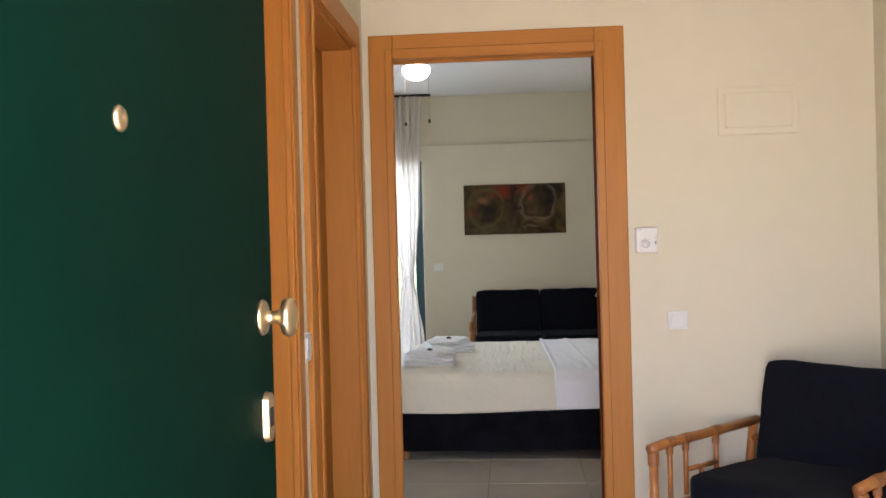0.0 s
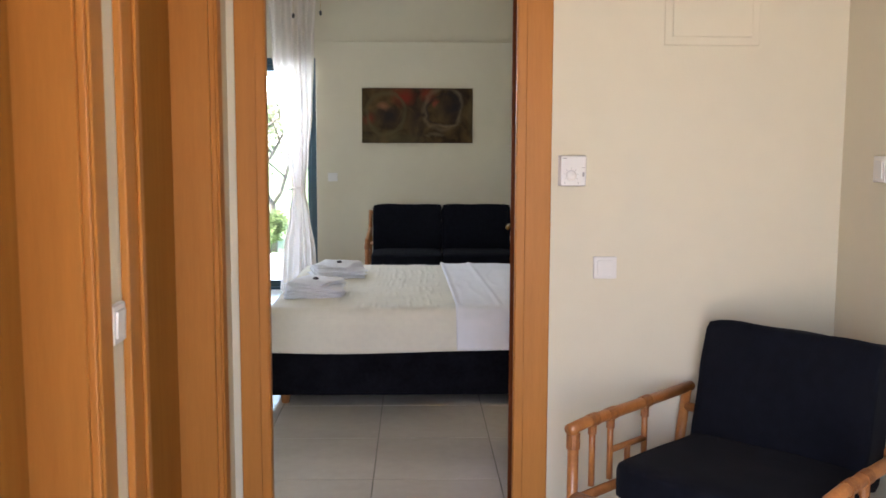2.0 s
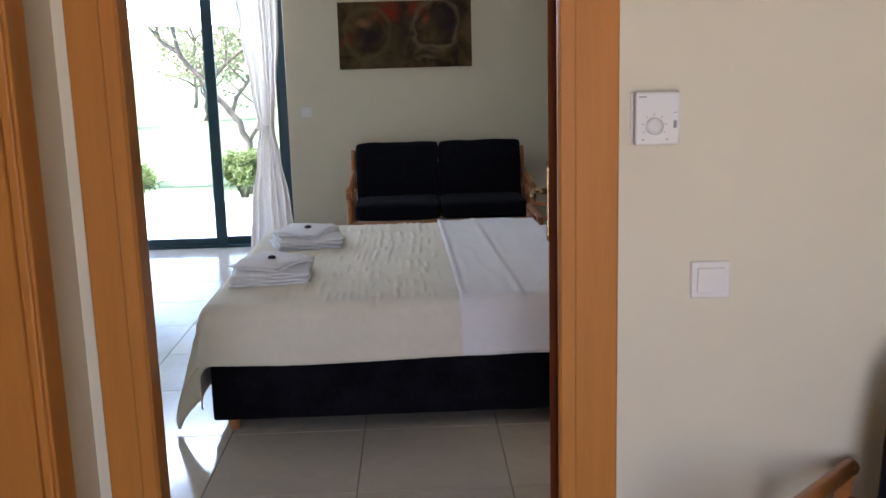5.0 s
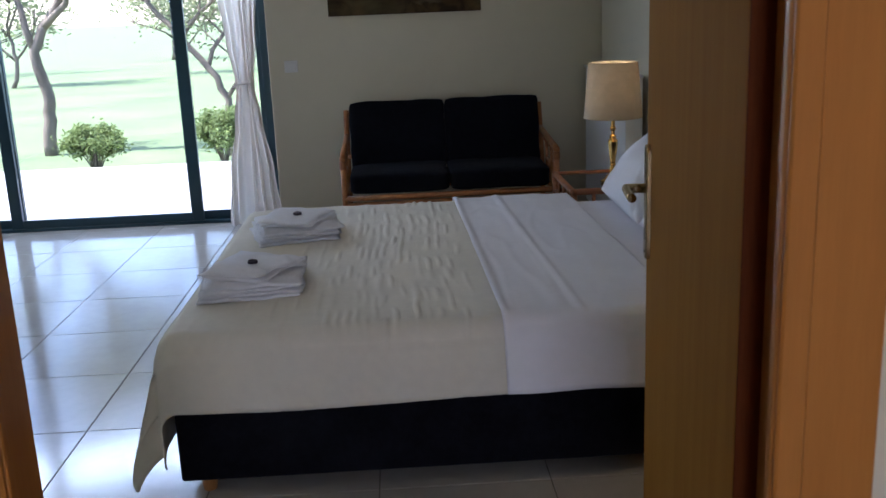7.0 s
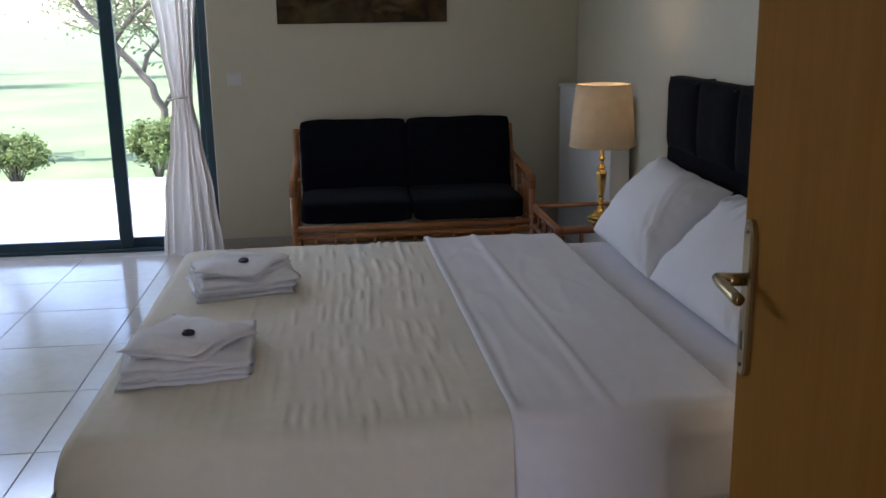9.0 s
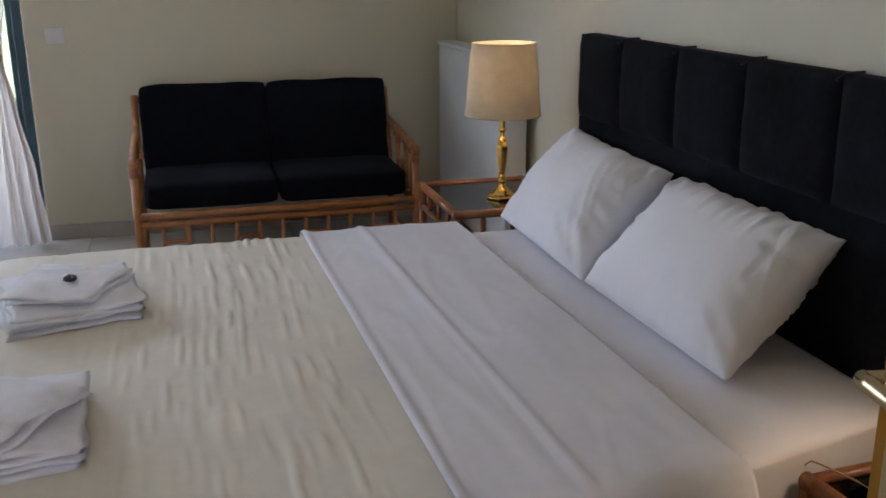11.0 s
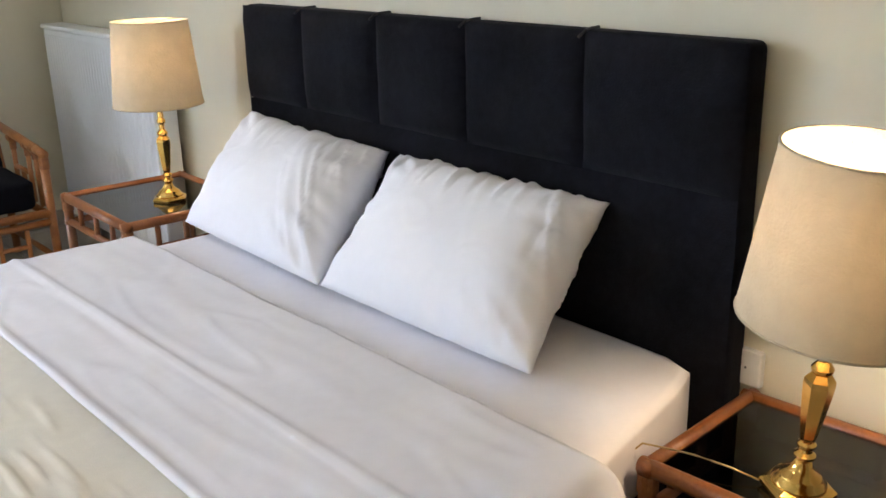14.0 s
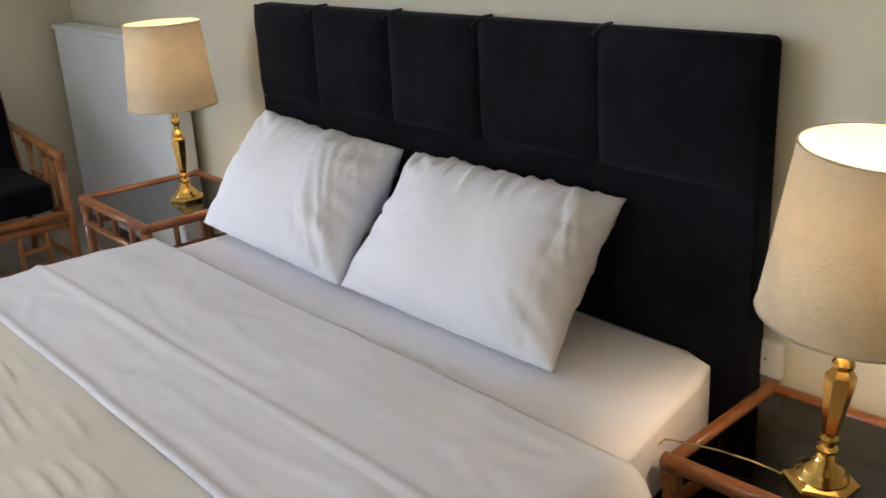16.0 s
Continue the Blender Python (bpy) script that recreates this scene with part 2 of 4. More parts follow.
def puff(bm, sx, sy, sz, m, e=4.0, sag=0.0, crumple=0.0, n=14, seed=0.0, pinch=0.14):
    """A stuffed cushion: a rounded block of full size sx, sy, sz."""
    bmesh.ops.create_cube(bm, size=2.0)
    bmesh.ops.subdivide_edges(bm, edges=bm.edges[:], cuts=n, use_grid_fill=True)
    for v in bm.verts:
        x, y, z = v.co
        k = (abs(x) ** e + abs(y) ** e + abs(z) ** e) ** (1 / e)
        x, y, z = x / k, y / k, z / k
        edge = (1 - abs(x) ** 6) * (1 - abs(y) ** 6)
        p = Vector((x * sx / 2, y * sy / 2, z * sz / 2 * (1 - pinch + pinch * edge)))
        if crumple:
            p += noise.noise_vector(p * 9 + Vector((seed, 0, 0))) * crumple
        v.co = m @ p
    return bm


# ---- setting ----
Y0, Y1 = 3.556, 3.640          # wall between hall and bedroom
XE, XW = 1.79, -3.40         # bedroom east and west wall faces
YN = 8.87                    # north wall face
ZC = 2.67                    # ceiling height


def structure(name, bm, material, label, category="wall"):
    return solid(name, bm, material, label, category, kind="structure")


bm = mesh()
box(bm, XW - 0.15, 0.002, Y0, Y1, 0, ZC)
box(bm, 0.868, 2.08, Y0, Y1, 0, ZC)
box(bm, 0.002, 0.868, Y0, Y1, 2.015, ZC)
structure("wall_middle", bm, M_WALL, "cream painted wall between hall and bedroom")

bm = mesh()
box(bm, XE, XE + 0.15, Y1, YN + 0.2, 0, ZC)
structure("wall_east", bm, M_WALL, "cream painted wall behind the headboard")

bm = mesh()
box(bm, XW - 0.15, XW, Y1, YN + 0.2, 0, ZC)
structure("wall_west", bm, M_WALL, "cream painted bedroom side wall")

bm = mesh()
box(bm, XW, -3.26, YN + 0.06, YN + 0.22, 0, ZC)
box(bm, -3.26, -0.365, YN + 0.06, YN + 0.22, 2.05, ZC)
box(bm, -0.365, XE, YN + 0.06, YN + 0.22, 0, ZC)
box(bm, -0.365, XE, YN, YN + 0.06, 0, 2.19, 0.006, 2)
structure("wall_north", bm, M_WALL, "cream wall with a shallow ledge under the beam")

# hall walls
HX, HE = -0.103, 1.925
D1, D2 = (1.36, 2.179), (2.474, 3.296)
YS = 0.18                    # inner face of the entrance wall
bm = mesh()
for a, b in ((YS, D1[0]), (D1[1], D2[0]), (D2[1], Y0)):
    box(bm, HX - 0.16, HX, a, b, 0, ZC)
for a, b in (D1, D2):
    box(bm, HX - 0.16, HX, a, b, 2.0, ZC)
structure("wall_hall_west", bm, M_WALL, "cream hall wall with two side doors")
bm = mesh()
box(bm, HE, HE + 0.15, YS, Y0, 0, ZC)
structure("wall_hall_east", bm, M_WALL, "cream painted hall wall beside the armchair")
bm = mesh()
box(bm, -0.263, 0.10, YS - 0.15, YS, 0, ZC)
box(bm, 1.02, HE + 0.15, YS - 0.15, YS, 0, ZC)
box(bm, 0.10, 1.02, YS - 0.15, YS, 2.06, ZC)
structure("wall_south", bm, M_WALL, "entrance wall with the front door opening")

bm = mesh()
box(bm, XW - 0.15, 2.08, Y0, YN + 0.22, ZC, ZC + 0.15)
structure("ceiling_bedroom", bm, M_CEIL, "plain white bedroom ceiling", "ceiling")
bm = mesh()
box(bm, -0.263, 2.08, YS - 0.15, Y0, ZC, ZC + 0.15)
structure("ceiling_hall", bm, M_CEIL, "plain white hall ceiling", "ceiling")

bm = mesh()
box(bm, XW - 0.15, 2.08, YS - 0.15, YN + 0.22, -0.12, -0.004)
FLOOR = structure("floor", bm, M_GROUT, "glossy grey-beige ceramic tile floor", "floor")

# skirting tiles
for name, b in (("baseboard", (-0.365, XE - 0.012, YN - 0.012, YN, 0, 0.075)), ("baseboard", (XE - 0.012, XE, Y1, YN, 0, 0.075)),
                ("baseboard", (0.946, HE, Y0 - 0.012, Y0, 0, 0.075)), ("baseboard", (HE - 0.012, HE, YS, Y0 - 0.012, 0, 0.075))):
    structure(name, box(mesh(), *b, 0.002), M_SKIRT, "low beige tile skirting along the wall", "baseboard")

# ground outside
bm = mesh()
sheet(bm, lambda u, v: Vector((-400 + 800 * u, -400 + 800 * v, -0.16)), 8, 8)
structure("ground", bm, M_GRASS, "sunlit dry lawn reaching into the distance", "lawn")
bm = mesh()
box(bm, -8, 6, YN + 0.22, 11.98, -0.15, -0.035, 0.01)
TERRACE = structure("pavement_terrace", bm, M_GROUT, "pale sunlit terrace paving outside the sliding door", "terrace")
bm = mesh()
box(bm, -5, 6, -5, YS - 0.15, -0.15, -0.02, 0.01)
structure("pavement_porch", bm, M_PORCH, "warm sunlit paving before the front door", "porch")


# ---- doors ----
def casing_x(par, x0, x1, y, d, h, w=0.102, wr=0.102):
    """Casing and jamb boards round an opening in a wall along x. y: wall face, d: -1 for the face looking to -y."""
    t = 0.018 * d
    f = lambda a, b: (min(a, b), max(a, b))
    for nm, a, b in (("casing", x0 - w, x0 + 0.012), ("casing", x1 - 0.012, x1 + wr)):
        bm = mesh()
        box(bm, a, b, *f(y, y + t), 0, h + w, 0.004, 2)
        inner = (b - 0.034, b - 0.002) if a < x0 else (a + 0.002, a + 0.034)
        box(bm, *inner, *f(y + t, y + t * 1.5), 0, h + 0.03, 0.003, 1)
        part(nm, bm, M_WOOD, par)
    bm = mesh()
    box(bm, x0 + 0.012, x1 - 0.012, *f(y, y + t), h - 0.012, h + w, 0.004, 2)
    box(bm, x0 + 0.010, x1 - 0.010, *f(y + t, y + t * 1.5), h - 0.010, h + 0.03, 0.003, 1)
    part("head_casing", bm, M_WOODX, par)


BD = thing("door_1", "open beech veneer bedroom door in an orange wooden frame", "door", (0, 0, 0), kind="structure")
casing_x(BD, 0.012, 0.846, Y0, -1, 2.0, 0.088, 0.106)
casing_x(BD, -0.012, 0.890, Y1, 1, 2.0, 0.088, 0.088)
for a, b in ((0.002, 0.014), (0.856, 0.868)):
    bm = mesh()
    box(bm, a, b, Y0 - 0.002, Y1 + 0.002, 0, 2.015, 0.002)
    part("jamb", bm, M_WOOD, BD)
bm = mesh()
box(bm, 0.014, 0.856, Y0 - 0.002, Y1 + 0.002, 2.003, 2.015, 0.002)
part("head_jamb", bm, M_WOODX, BD)

# the leaf swings on its hinge at the east jamb
LM = pose(0.829, Y1 - 0.004, 0, 0, 0, -8.3)
LW = 0.93
bm = mesh()
box(bm, 0, 0.042, 0, LW, 0.008, 1.99, 0.003, 2, LM)
leaf = part("leaf", bm, M_DOORLEAF, BD, "plain beech veneer door leaf")
part("edge_lipping", box(mesh(), 0.0005, 0.0415, -0.004, 0.0, 0.010, 1.988, 0.001, 1, LM), M_EDGE, leaf, "dark red-brown door edge")
for z in (0.25, 1.75):
    bm = mesh()
    cane(bm, LM @ Vector((0.046, -0.006, z - 0.05)), LM @ Vector((0.046, -0.006, z + 0.05)), 0.007)
    part("hinge", bm, M_OLDBRASS, leaf, "small brass hinge")


def lever(par, m, hz, d):
    """Round-ended back plate with a bent lever; d: side of the leaf."""
    r, z0, z1 = 0.019, hz - 0.150, hz + 0.090
    ring = [(r * math.cos(radians(a)), z1 - r + r * math.sin(radians(a))) for a in range(0, 181, 20)]
    ring += [(r * math.cos(radians(a)), z0 + r + r * math.sin(radians(a))) for a in range(180, 361, 20)]
    bm = mesh()
    rows = [[bm.verts.new(m @ Vector((d * x, y * k, (z - hz) * (1 - (1 - k) * 0.15) + hz))) for y, z in ring] for x, k in ((0.0, 1.0), (0.007, 1.0), (0.010, 0.86))]
    for s, t in zip(rows, rows[1:]):
        for k in range(len(s)):
            bm.faces.new((s[k], s[(k + 1) % len(s)], t[(k + 1) % len(s)], t[k]))
    bm.faces.new(rows[-1])
    bm.faces.new(rows[0][::-1])
    pl = part("back_plate", bm, M_STEEL, par, "long round-ended aged brass back plate")
    bm = mesh()
    cane(bm, m @ Vector((d * 0.008, 0, hz)), m @ Vector((d * 0.047, 0, hz)), 0.010, None, 16)
    tube(bm, [m @ Vector((d * x, y, hz)) for x, y in ((0.047, 0.008), (0.048, -0.01), (0.048, -0.05), (0.047, -0.095), (0.046, -0.104))], 0.0088, 14)
    part("lever", bm, M_STEEL, pl, "shiny straight lever handle", True)
    part("keyhole", box(mesh(), *sorted((d * 0.0095, d * 0.0106)), -0.004, 0.004, hz - 0.108, hz - 0.080, 0.0, 1, m), M_BLACK, pl)
    for z in (z1 - 0.018, z0 + 0.018):
        part("screw", cane(mesh(), m @ Vector((d * 0.009, 0, z)), m @ Vector((d * 0.0112, 0, z)), 0.0032, None, 10), M_BLACK, pl)


lever(leaf, LM @ pose(0, LW - 0.05, 0), 0.963, -1)


def side_door(name, y0, y1, label, leaf_x):
    d = thing(name, label, "door", (0, 0, 0), kind="structure")
    w = 0.09
    for a, b in ((y0 - w, y0 + 0.01), (y1 - 0.01, y1 + w)):
        bm = mesh()
        box(bm, HX, HX + 0.018, a, b, 0, 2.0 + w, 0.004, 2)
        i = (b - 0.03, b) if a < y0 else (a, a + 0.03)
        box(bm, HX + 0.018, HX + 0.026, *i, 0, 2.03, 0.003)
        part("casing", bm, M_WOOD, d)
    bm = mesh()
    box(bm, HX, HX + 0.018, y0 + 0.01, y1 - 0.01, 1.99, 2.0 + w, 0.004, 2)
    box(bm, HX + 0.018, HX + 0.026, y0 + 0.01, y1 - 0.01, 1.99, 2.03, 0.003)
    part("head_casing", bm, M_WOOD, d)
    for a, b in ((y0, y0 + 0.022), (y1 - 0.022, y1)):
        part("jamb", box(mesh(), HX - 0.16, HX + 0.002, a, b, 0, 2.0, 0.002), M_WOOD, d)
    part("head_jamb", box(mesh(), HX - 0.16, HX + 0.002, y0 + 0.022, y1 - 0.022, 1.978, 2.0, 0.002), M_WOOD, d)
    part("leaf", box(mesh(), leaf_x - 0.04, leaf_x, y0 + 0.024, y1 - 0.024, 0.008, 1.976, 0.003), M_LEAF, d, "closed beech veneer door leaf")


side_door("door_2", *D1, "closed beech veneer side door nearer the entrance", HX - 0.11)
side_door("door_3", *D2, "closed beech veneer side door in the hall corner", HX - 0.11)

# green front door, standing open
ED = thing("door_4", "dark green front door standing wide open", "door", (0, 0, 0), kind="structure")
EM = pose(0.125, YS + 0.006, 0, 0, 0, 0)
EL = 0.92
bm = mesh()
box(bm, -0.045, 0, 0, EL, 0.01, 2.05, 0.003, 2, EM)
eleaf = part("leaf", bm, M_GREEN, ED, "dark green painted door leaf")


def round_fit(name, y, z, prof, label, par, mtl=M_DOORBRASS):
    bm = mesh()
    lathe(bm, prof, 28)
    q = EM @ Matrix.Translation((0, y, z)) @ pose(0, 0, 0, 0, 90, 0)
    bmesh.ops.transform(bm, matrix=q, verts=bm.verts[:])
    return part(name, bm, mtl, par, label, True)


knob = round_fit("knob", EL - 0.066, 1.138, [(0.0, 0.0), (0.0253, 0.0), (0.0264, 0.0032), (0.023, 0.0074), (0.0115, 0.0095), (0.0092, 0.0147), (0.0092, 0.0252), (0.0149, 0.0294), (0.0253, 0.0336), (0.0282, 0.0399), (0.0264, 0.0462), (0.0161, 0.0504), (0.0, 0.0515)], "round brass door knob", eleaf)
round_fit("peephole", 0.372, 1.361, [(0.0, 0.0), (0.012, 0.0), (0.013, 0.002), (0.010, 0.005), (0.006, 0.006), (0.005, 0.003), (0.0, 0.002)], "small brass peephole", eleaf)
bm = mesh()
n = 20
pts = [(0.018 * math.cos(a), (0.019 if math.sin(a) > 0 else -0.019) + 0.018 * math.sin(a)) for a in [6.2832 * (k + 0.5) / n for k in range(n)]]
lo = [bm.verts.new(EM @ Vector((0.0, EL - 0.052 + y, 0.993 + z))) for y, z in pts]
hi = [bm.verts.new(EM @ Vector((0.008, EL - 0.052 + y * 0.93, 0.993 + z * 0.95))) for y, z in pts]
for k in range(n):
    bm.faces.new((lo[k], lo[(k + 1) % n], hi[(k + 1) % n], hi[k]))
bm.faces.new(hi)
bm.faces.new(lo[::-1])
esc = part("lock_plate", bm, M_DOORBRASS, eleaf, "oval brass lock plate")
bm = mesh()
box(bm, 0.0075, 0.0095, EL - 0.061, EL - 0.043, 0.979, 1.007, 0.001, 1, EM)
part("keyhole", bm, M_BLACK, esc)
bm = mesh()
box(bm, 0, 0.006, 0.33, 0.42, 1.545, 1.59, 0.002, 1, EM)
part("name_plate", bm, M_BRASS, eleaf, "small brass plate")
for a, b in ((0.10, 0.125), (0.995, 1.02)):
    part("jamb", box(mesh(), a, b, YS - 0.15, YS, 0, 2.06, 0.003), M_WOOD, ED)

# ---- sliding glass door ----
SD = thing("window_1", "blue-grey aluminium sliding glass door to the terrace", "sliding door", (0, 0, 0), kind="structure")
# opening widened west, out of view, to admit more daylight
WX0, WX1, WY = -3.26, -0.365, YN + 0.10
for a in ((WX0, WX0 + 0.055, WY - 0.04, WY + 0.06, 0, 2.05), (WX1 - 0.055, WX1, WY - 0.04, WY + 0.06, 0, 2.05)):
    part("frame_post", box(mesh(), *a, 0.003), M_ALU, SD)
part("frame_head", box(mesh(), WX0 + 0.055, WX1 - 0.055, WY - 0.04, WY + 0.06, 1.995, 2.05, 0.003), M_ALU, SD)
part("threshold", box(mesh(), WX0 + 0.055, WX1 - 0.055, WY - 0.04, WY + 0.06, 0, 0.02, 0.003), M_ALU, SD)


def panel(x0, x1, y):
    fr = mesh()
    for b in ((x0, x0 + 0.075, 0.02, 1.995), (x1 - 0.075, x1, 0.02, 1.995)):
        box(fr, b[0], b[1], y - 0.018, y + 0.018, b[2], b[3], 0.004, 2)
    for z0, z1 in ((0.02, 0.075), (1.94, 1.995)):
        box(fr, x0 + 0.075, x1 - 0.075, y - 0.018, y + 0.018, z0, z1, 0.004, 2)
    p = part("sash", fr, M_ALU, SD)
    g = part("pane", box(mesh(), x0 + 0.07, x1 - 0.07, y - 0.004, y + 0.004, 0.07, 1.945), M_PANE, p, "clear glass pane")
    g.visible_shadow = False
    return p


panel(-2.16, -0.89, WY - 0.012)
panel(-0.98, -0.38, WY + 0.032)
# unseen extra panel, added so more daylight reaches the bedroom
panel(-3.245, -2.08, WY + 0.032)

# ---- curtain ----
def curtain():
    c = thing("curtain", "sheer white curtain tied back beside the sliding door", "curtain", (-0.52, 8.76, 0))
    keys = [(2.65, -0.035, 0.205), (2.1, -0.03, 0.182), (1.6, -0.005, 0.142), (1.2, 0.005, 0.100), (0.945, 0.01, 0.066), (0.90, 0.01, 0.064), (0.7, 0.01, 0.095), (0.35, 0.005, 0.15), (0.012, 0.007, 0.178)]

    def at(z):
        for (z1, c1, h1), (z0, c0, h0) in zip(keys, keys[1:]):
            if z >= z0:
                k = (z - z0) / (z1 - z0)
                k = k * k * (3 - 2 * k)
                return c0 + (c1 - c0) * k, h0 + (h1 - h0) * k
        return keys[-1][1:]

    def f(u, v):
        z = 2.65 + (0.012 - 2.65) * v
        mid, half = at(z)
        s = 2 * u - 1
        ph = 6.2832 * 5.2 * (u + 0.05 * math.sin(7 * u + 1)) + 0.9 * math.sin(1.7 * z + 5 * u) + 1.6 * noise.noise(Vector((u * 4, z * 0.9, 8)))
        amp = 0.030 + 0.026 * noise.noise(Vector((u * 5, z * 1.1, 3)))
        return Vector((mid + half * s + 0.006 * math.sin(ph * 0.5 + z), amp * math.sin(ph) + 0.01 * math.sin(9 * u + 2 * z), z))

    bm = mesh()
    sheet(bm, f, 150, 60)
    part("cloth", bm, M_SHEER, c, "", True)
    bm = mesh()
    pts = [Vector((0.066 * math.cos(a), -0.004 + 0.046 * math.sin(a), 0.922 + 0.012 * math.cos(a))) for a in [6.2832 * k / 24 for k in range(25)]]
    tube(bm, pts, 0.006, 8)
    part("tie_back", bm, M_SHEER, c, "twisted white tie-back", True)
    return c


curtain()
bm = mesh()
box(bm, -3.35, -0.25, 8.74, 8.78, 2.648, 2.668, 0.003)
solid("curtain_rail", bm, M_BLACK, "dark curtain rail fixed under the ceiling", "curtain rail")


# ---- bed ----
BX0, BX1, BY0, BY1, BZ = -0.226, 1.69, 5.122, 6.82, 0.480
BED = thing("bed", "double bed with black upholstered base and headboard", "bed", (0.74, 6.0, 0))


def bed_local(bm):
    bmesh.ops.transform(bm, matrix=Matrix.Translation((-0.74, -6.0, 0)), verts=bm.verts[:])
    return bm


bm = mesh()
box(bm, BX0, BX1, BY0 + 0.008, BY1 + 0.01, 0.048, 0.30, 0.012, 3)
part("base", bed_local(bm), M_SUEDE, BED, "black fabric covered bed base", True)
for x in (BX0 + 0.07, BX1 - 0.12):
    for y in (BY0 + 0.06, BY1 - 0.06):
        part("leg", bed_local(cane(mesh(), (x, y, 0), (x, y, 0.055), 0.019, 0.028, 16)), M_LEG, BED, "short tapered wooden leg")
bm = mesh()
puff(bm, BX1 - BX0, BY1 - BY0 - 0.07, BZ - 0.30, Matrix.Translation(((BX0 + BX1) / 2 + 0.006, (BY0 + BY1) / 2 + 0.03, (BZ + 0.298) / 2)), 26.0, n=16)
for v in bm.verts:
    k = max(0.0, min(1.0, (6.0 - v.co.y) / 0.75))
    v.co.y += k * (-0.02 + 0.105 * max(0.0, min(1.0, (v.co.x - 1.20) / 0.44)))
part("mattress", bed_local(bm), M_SHEET, BED, "mattress in a white fitted sheet", True)

# headboard: five upholstered fields over a plain lower part
HY0, HY1, HZ = 5.245, 7.045, 1.094
bm = mesh()
box(bm, 1.7205, 1.788, HY0, HY1, 0.05, HZ, 0.018, 4)
hb = part("headboard", bed_local(bm), M_SUEDE, BED, "tall black suede headboard with stitched fields", True)
edges = [HY0, 5.628, 5.998, 6.35, 6.71, HY1]


def field(y0, y1, z0, z1):
    def f(u, v):
        y, z = y0 + (y1 - y0) * u, z0 + (z1 - z0) * v
        a = (1 - abs(2 * u - 1) ** 5) * (1 - abs(2 * v - 1) ** 7)
        return Vector((1.719 - 0.024 * max(a, 0) ** 0.7 - 0.003 * noise.noise(Vector((0, y * 6, z * 6))) - 0.0015 * noise.noise(Vector((3, y * 22, z * 16))), y + 0.004 * noise.noise(Vector((7, round(y, 2) * 9, z * 9))) * abs(2 * u - 1) ** 6 * (1 - abs(2 * v - 1) ** 6), z))
    bm = mesh()
    sheet(bm, f, 22, 22)
    part("panel", bed_local(bm), M_SUEDE, hb, "", True)


for a, b in zip(edges, edges[1:]):
    field(a + 0.001, b - 0.001, 0.806, HZ - 0.002)
field(HY0 + 0.001, HY1 - 0.001, 0.30, 0.804)
for y in edges[1:-1]:
    bm = mesh()
    tube(bm, [(1.70, y, HZ - 0.012), (1.72, y, HZ + 0.0005), (1.75, y + 0.012, HZ + 0.001), (1.785, y + 0.02, HZ + 0.001)], 0.0035, 6)
    part("piping", bed_local(bm), M_BLACK, hb)


# ---- bedding ----
def ridge(p, w):
    """A thin crest along the noise's zero lines."""
    return max(0.0, 1 - abs(noise.noise(p)) / w) ** 2


def wrinkle(x, y):
    """Short parallel crests running across the bed, strongest towards its middle."""
    s = x + 0.020 * noise.noise(Vector((x * 1.5, y * 1.8, 4))) + 0.005 * noise.noise(Vector((x * 7, y * 9, 6)))
    amp = 0.28 + 0.72 * max(0.0, min(1.0, (x - 0.02) / 0.4))
    h = 0.0
    for pitch, width, tall, salt in ((0.031, 0.0065, 0.0064, 0.0), (0.052, 0.011, 0.0052, 40.0)):
        c = math.floor(s / pitch)
        for k in (c - 1, c, c + 1):
            xc = (k + 0.5 + 0.45 * math.sin(k * 12.9 + salt)) * pitch
            gate = max(0.0, 1.9 * noise.noise(Vector((k * 7.31 + salt, y * 5.5, salt))) + 0.12)
            h += tall * gate * math.exp(-((s - xc) / width) ** 2)
    fade = max(0.0, min(1.0, (0.66 - x) / 0.05))
    return (amp * h + 0.0022 * noise.noise(Vector((x * 13 + 4, y * 4.0, 5.1))) + 0.005 * noise.noise(Vector((x * 3, y * 3, 9.0)))) * fade


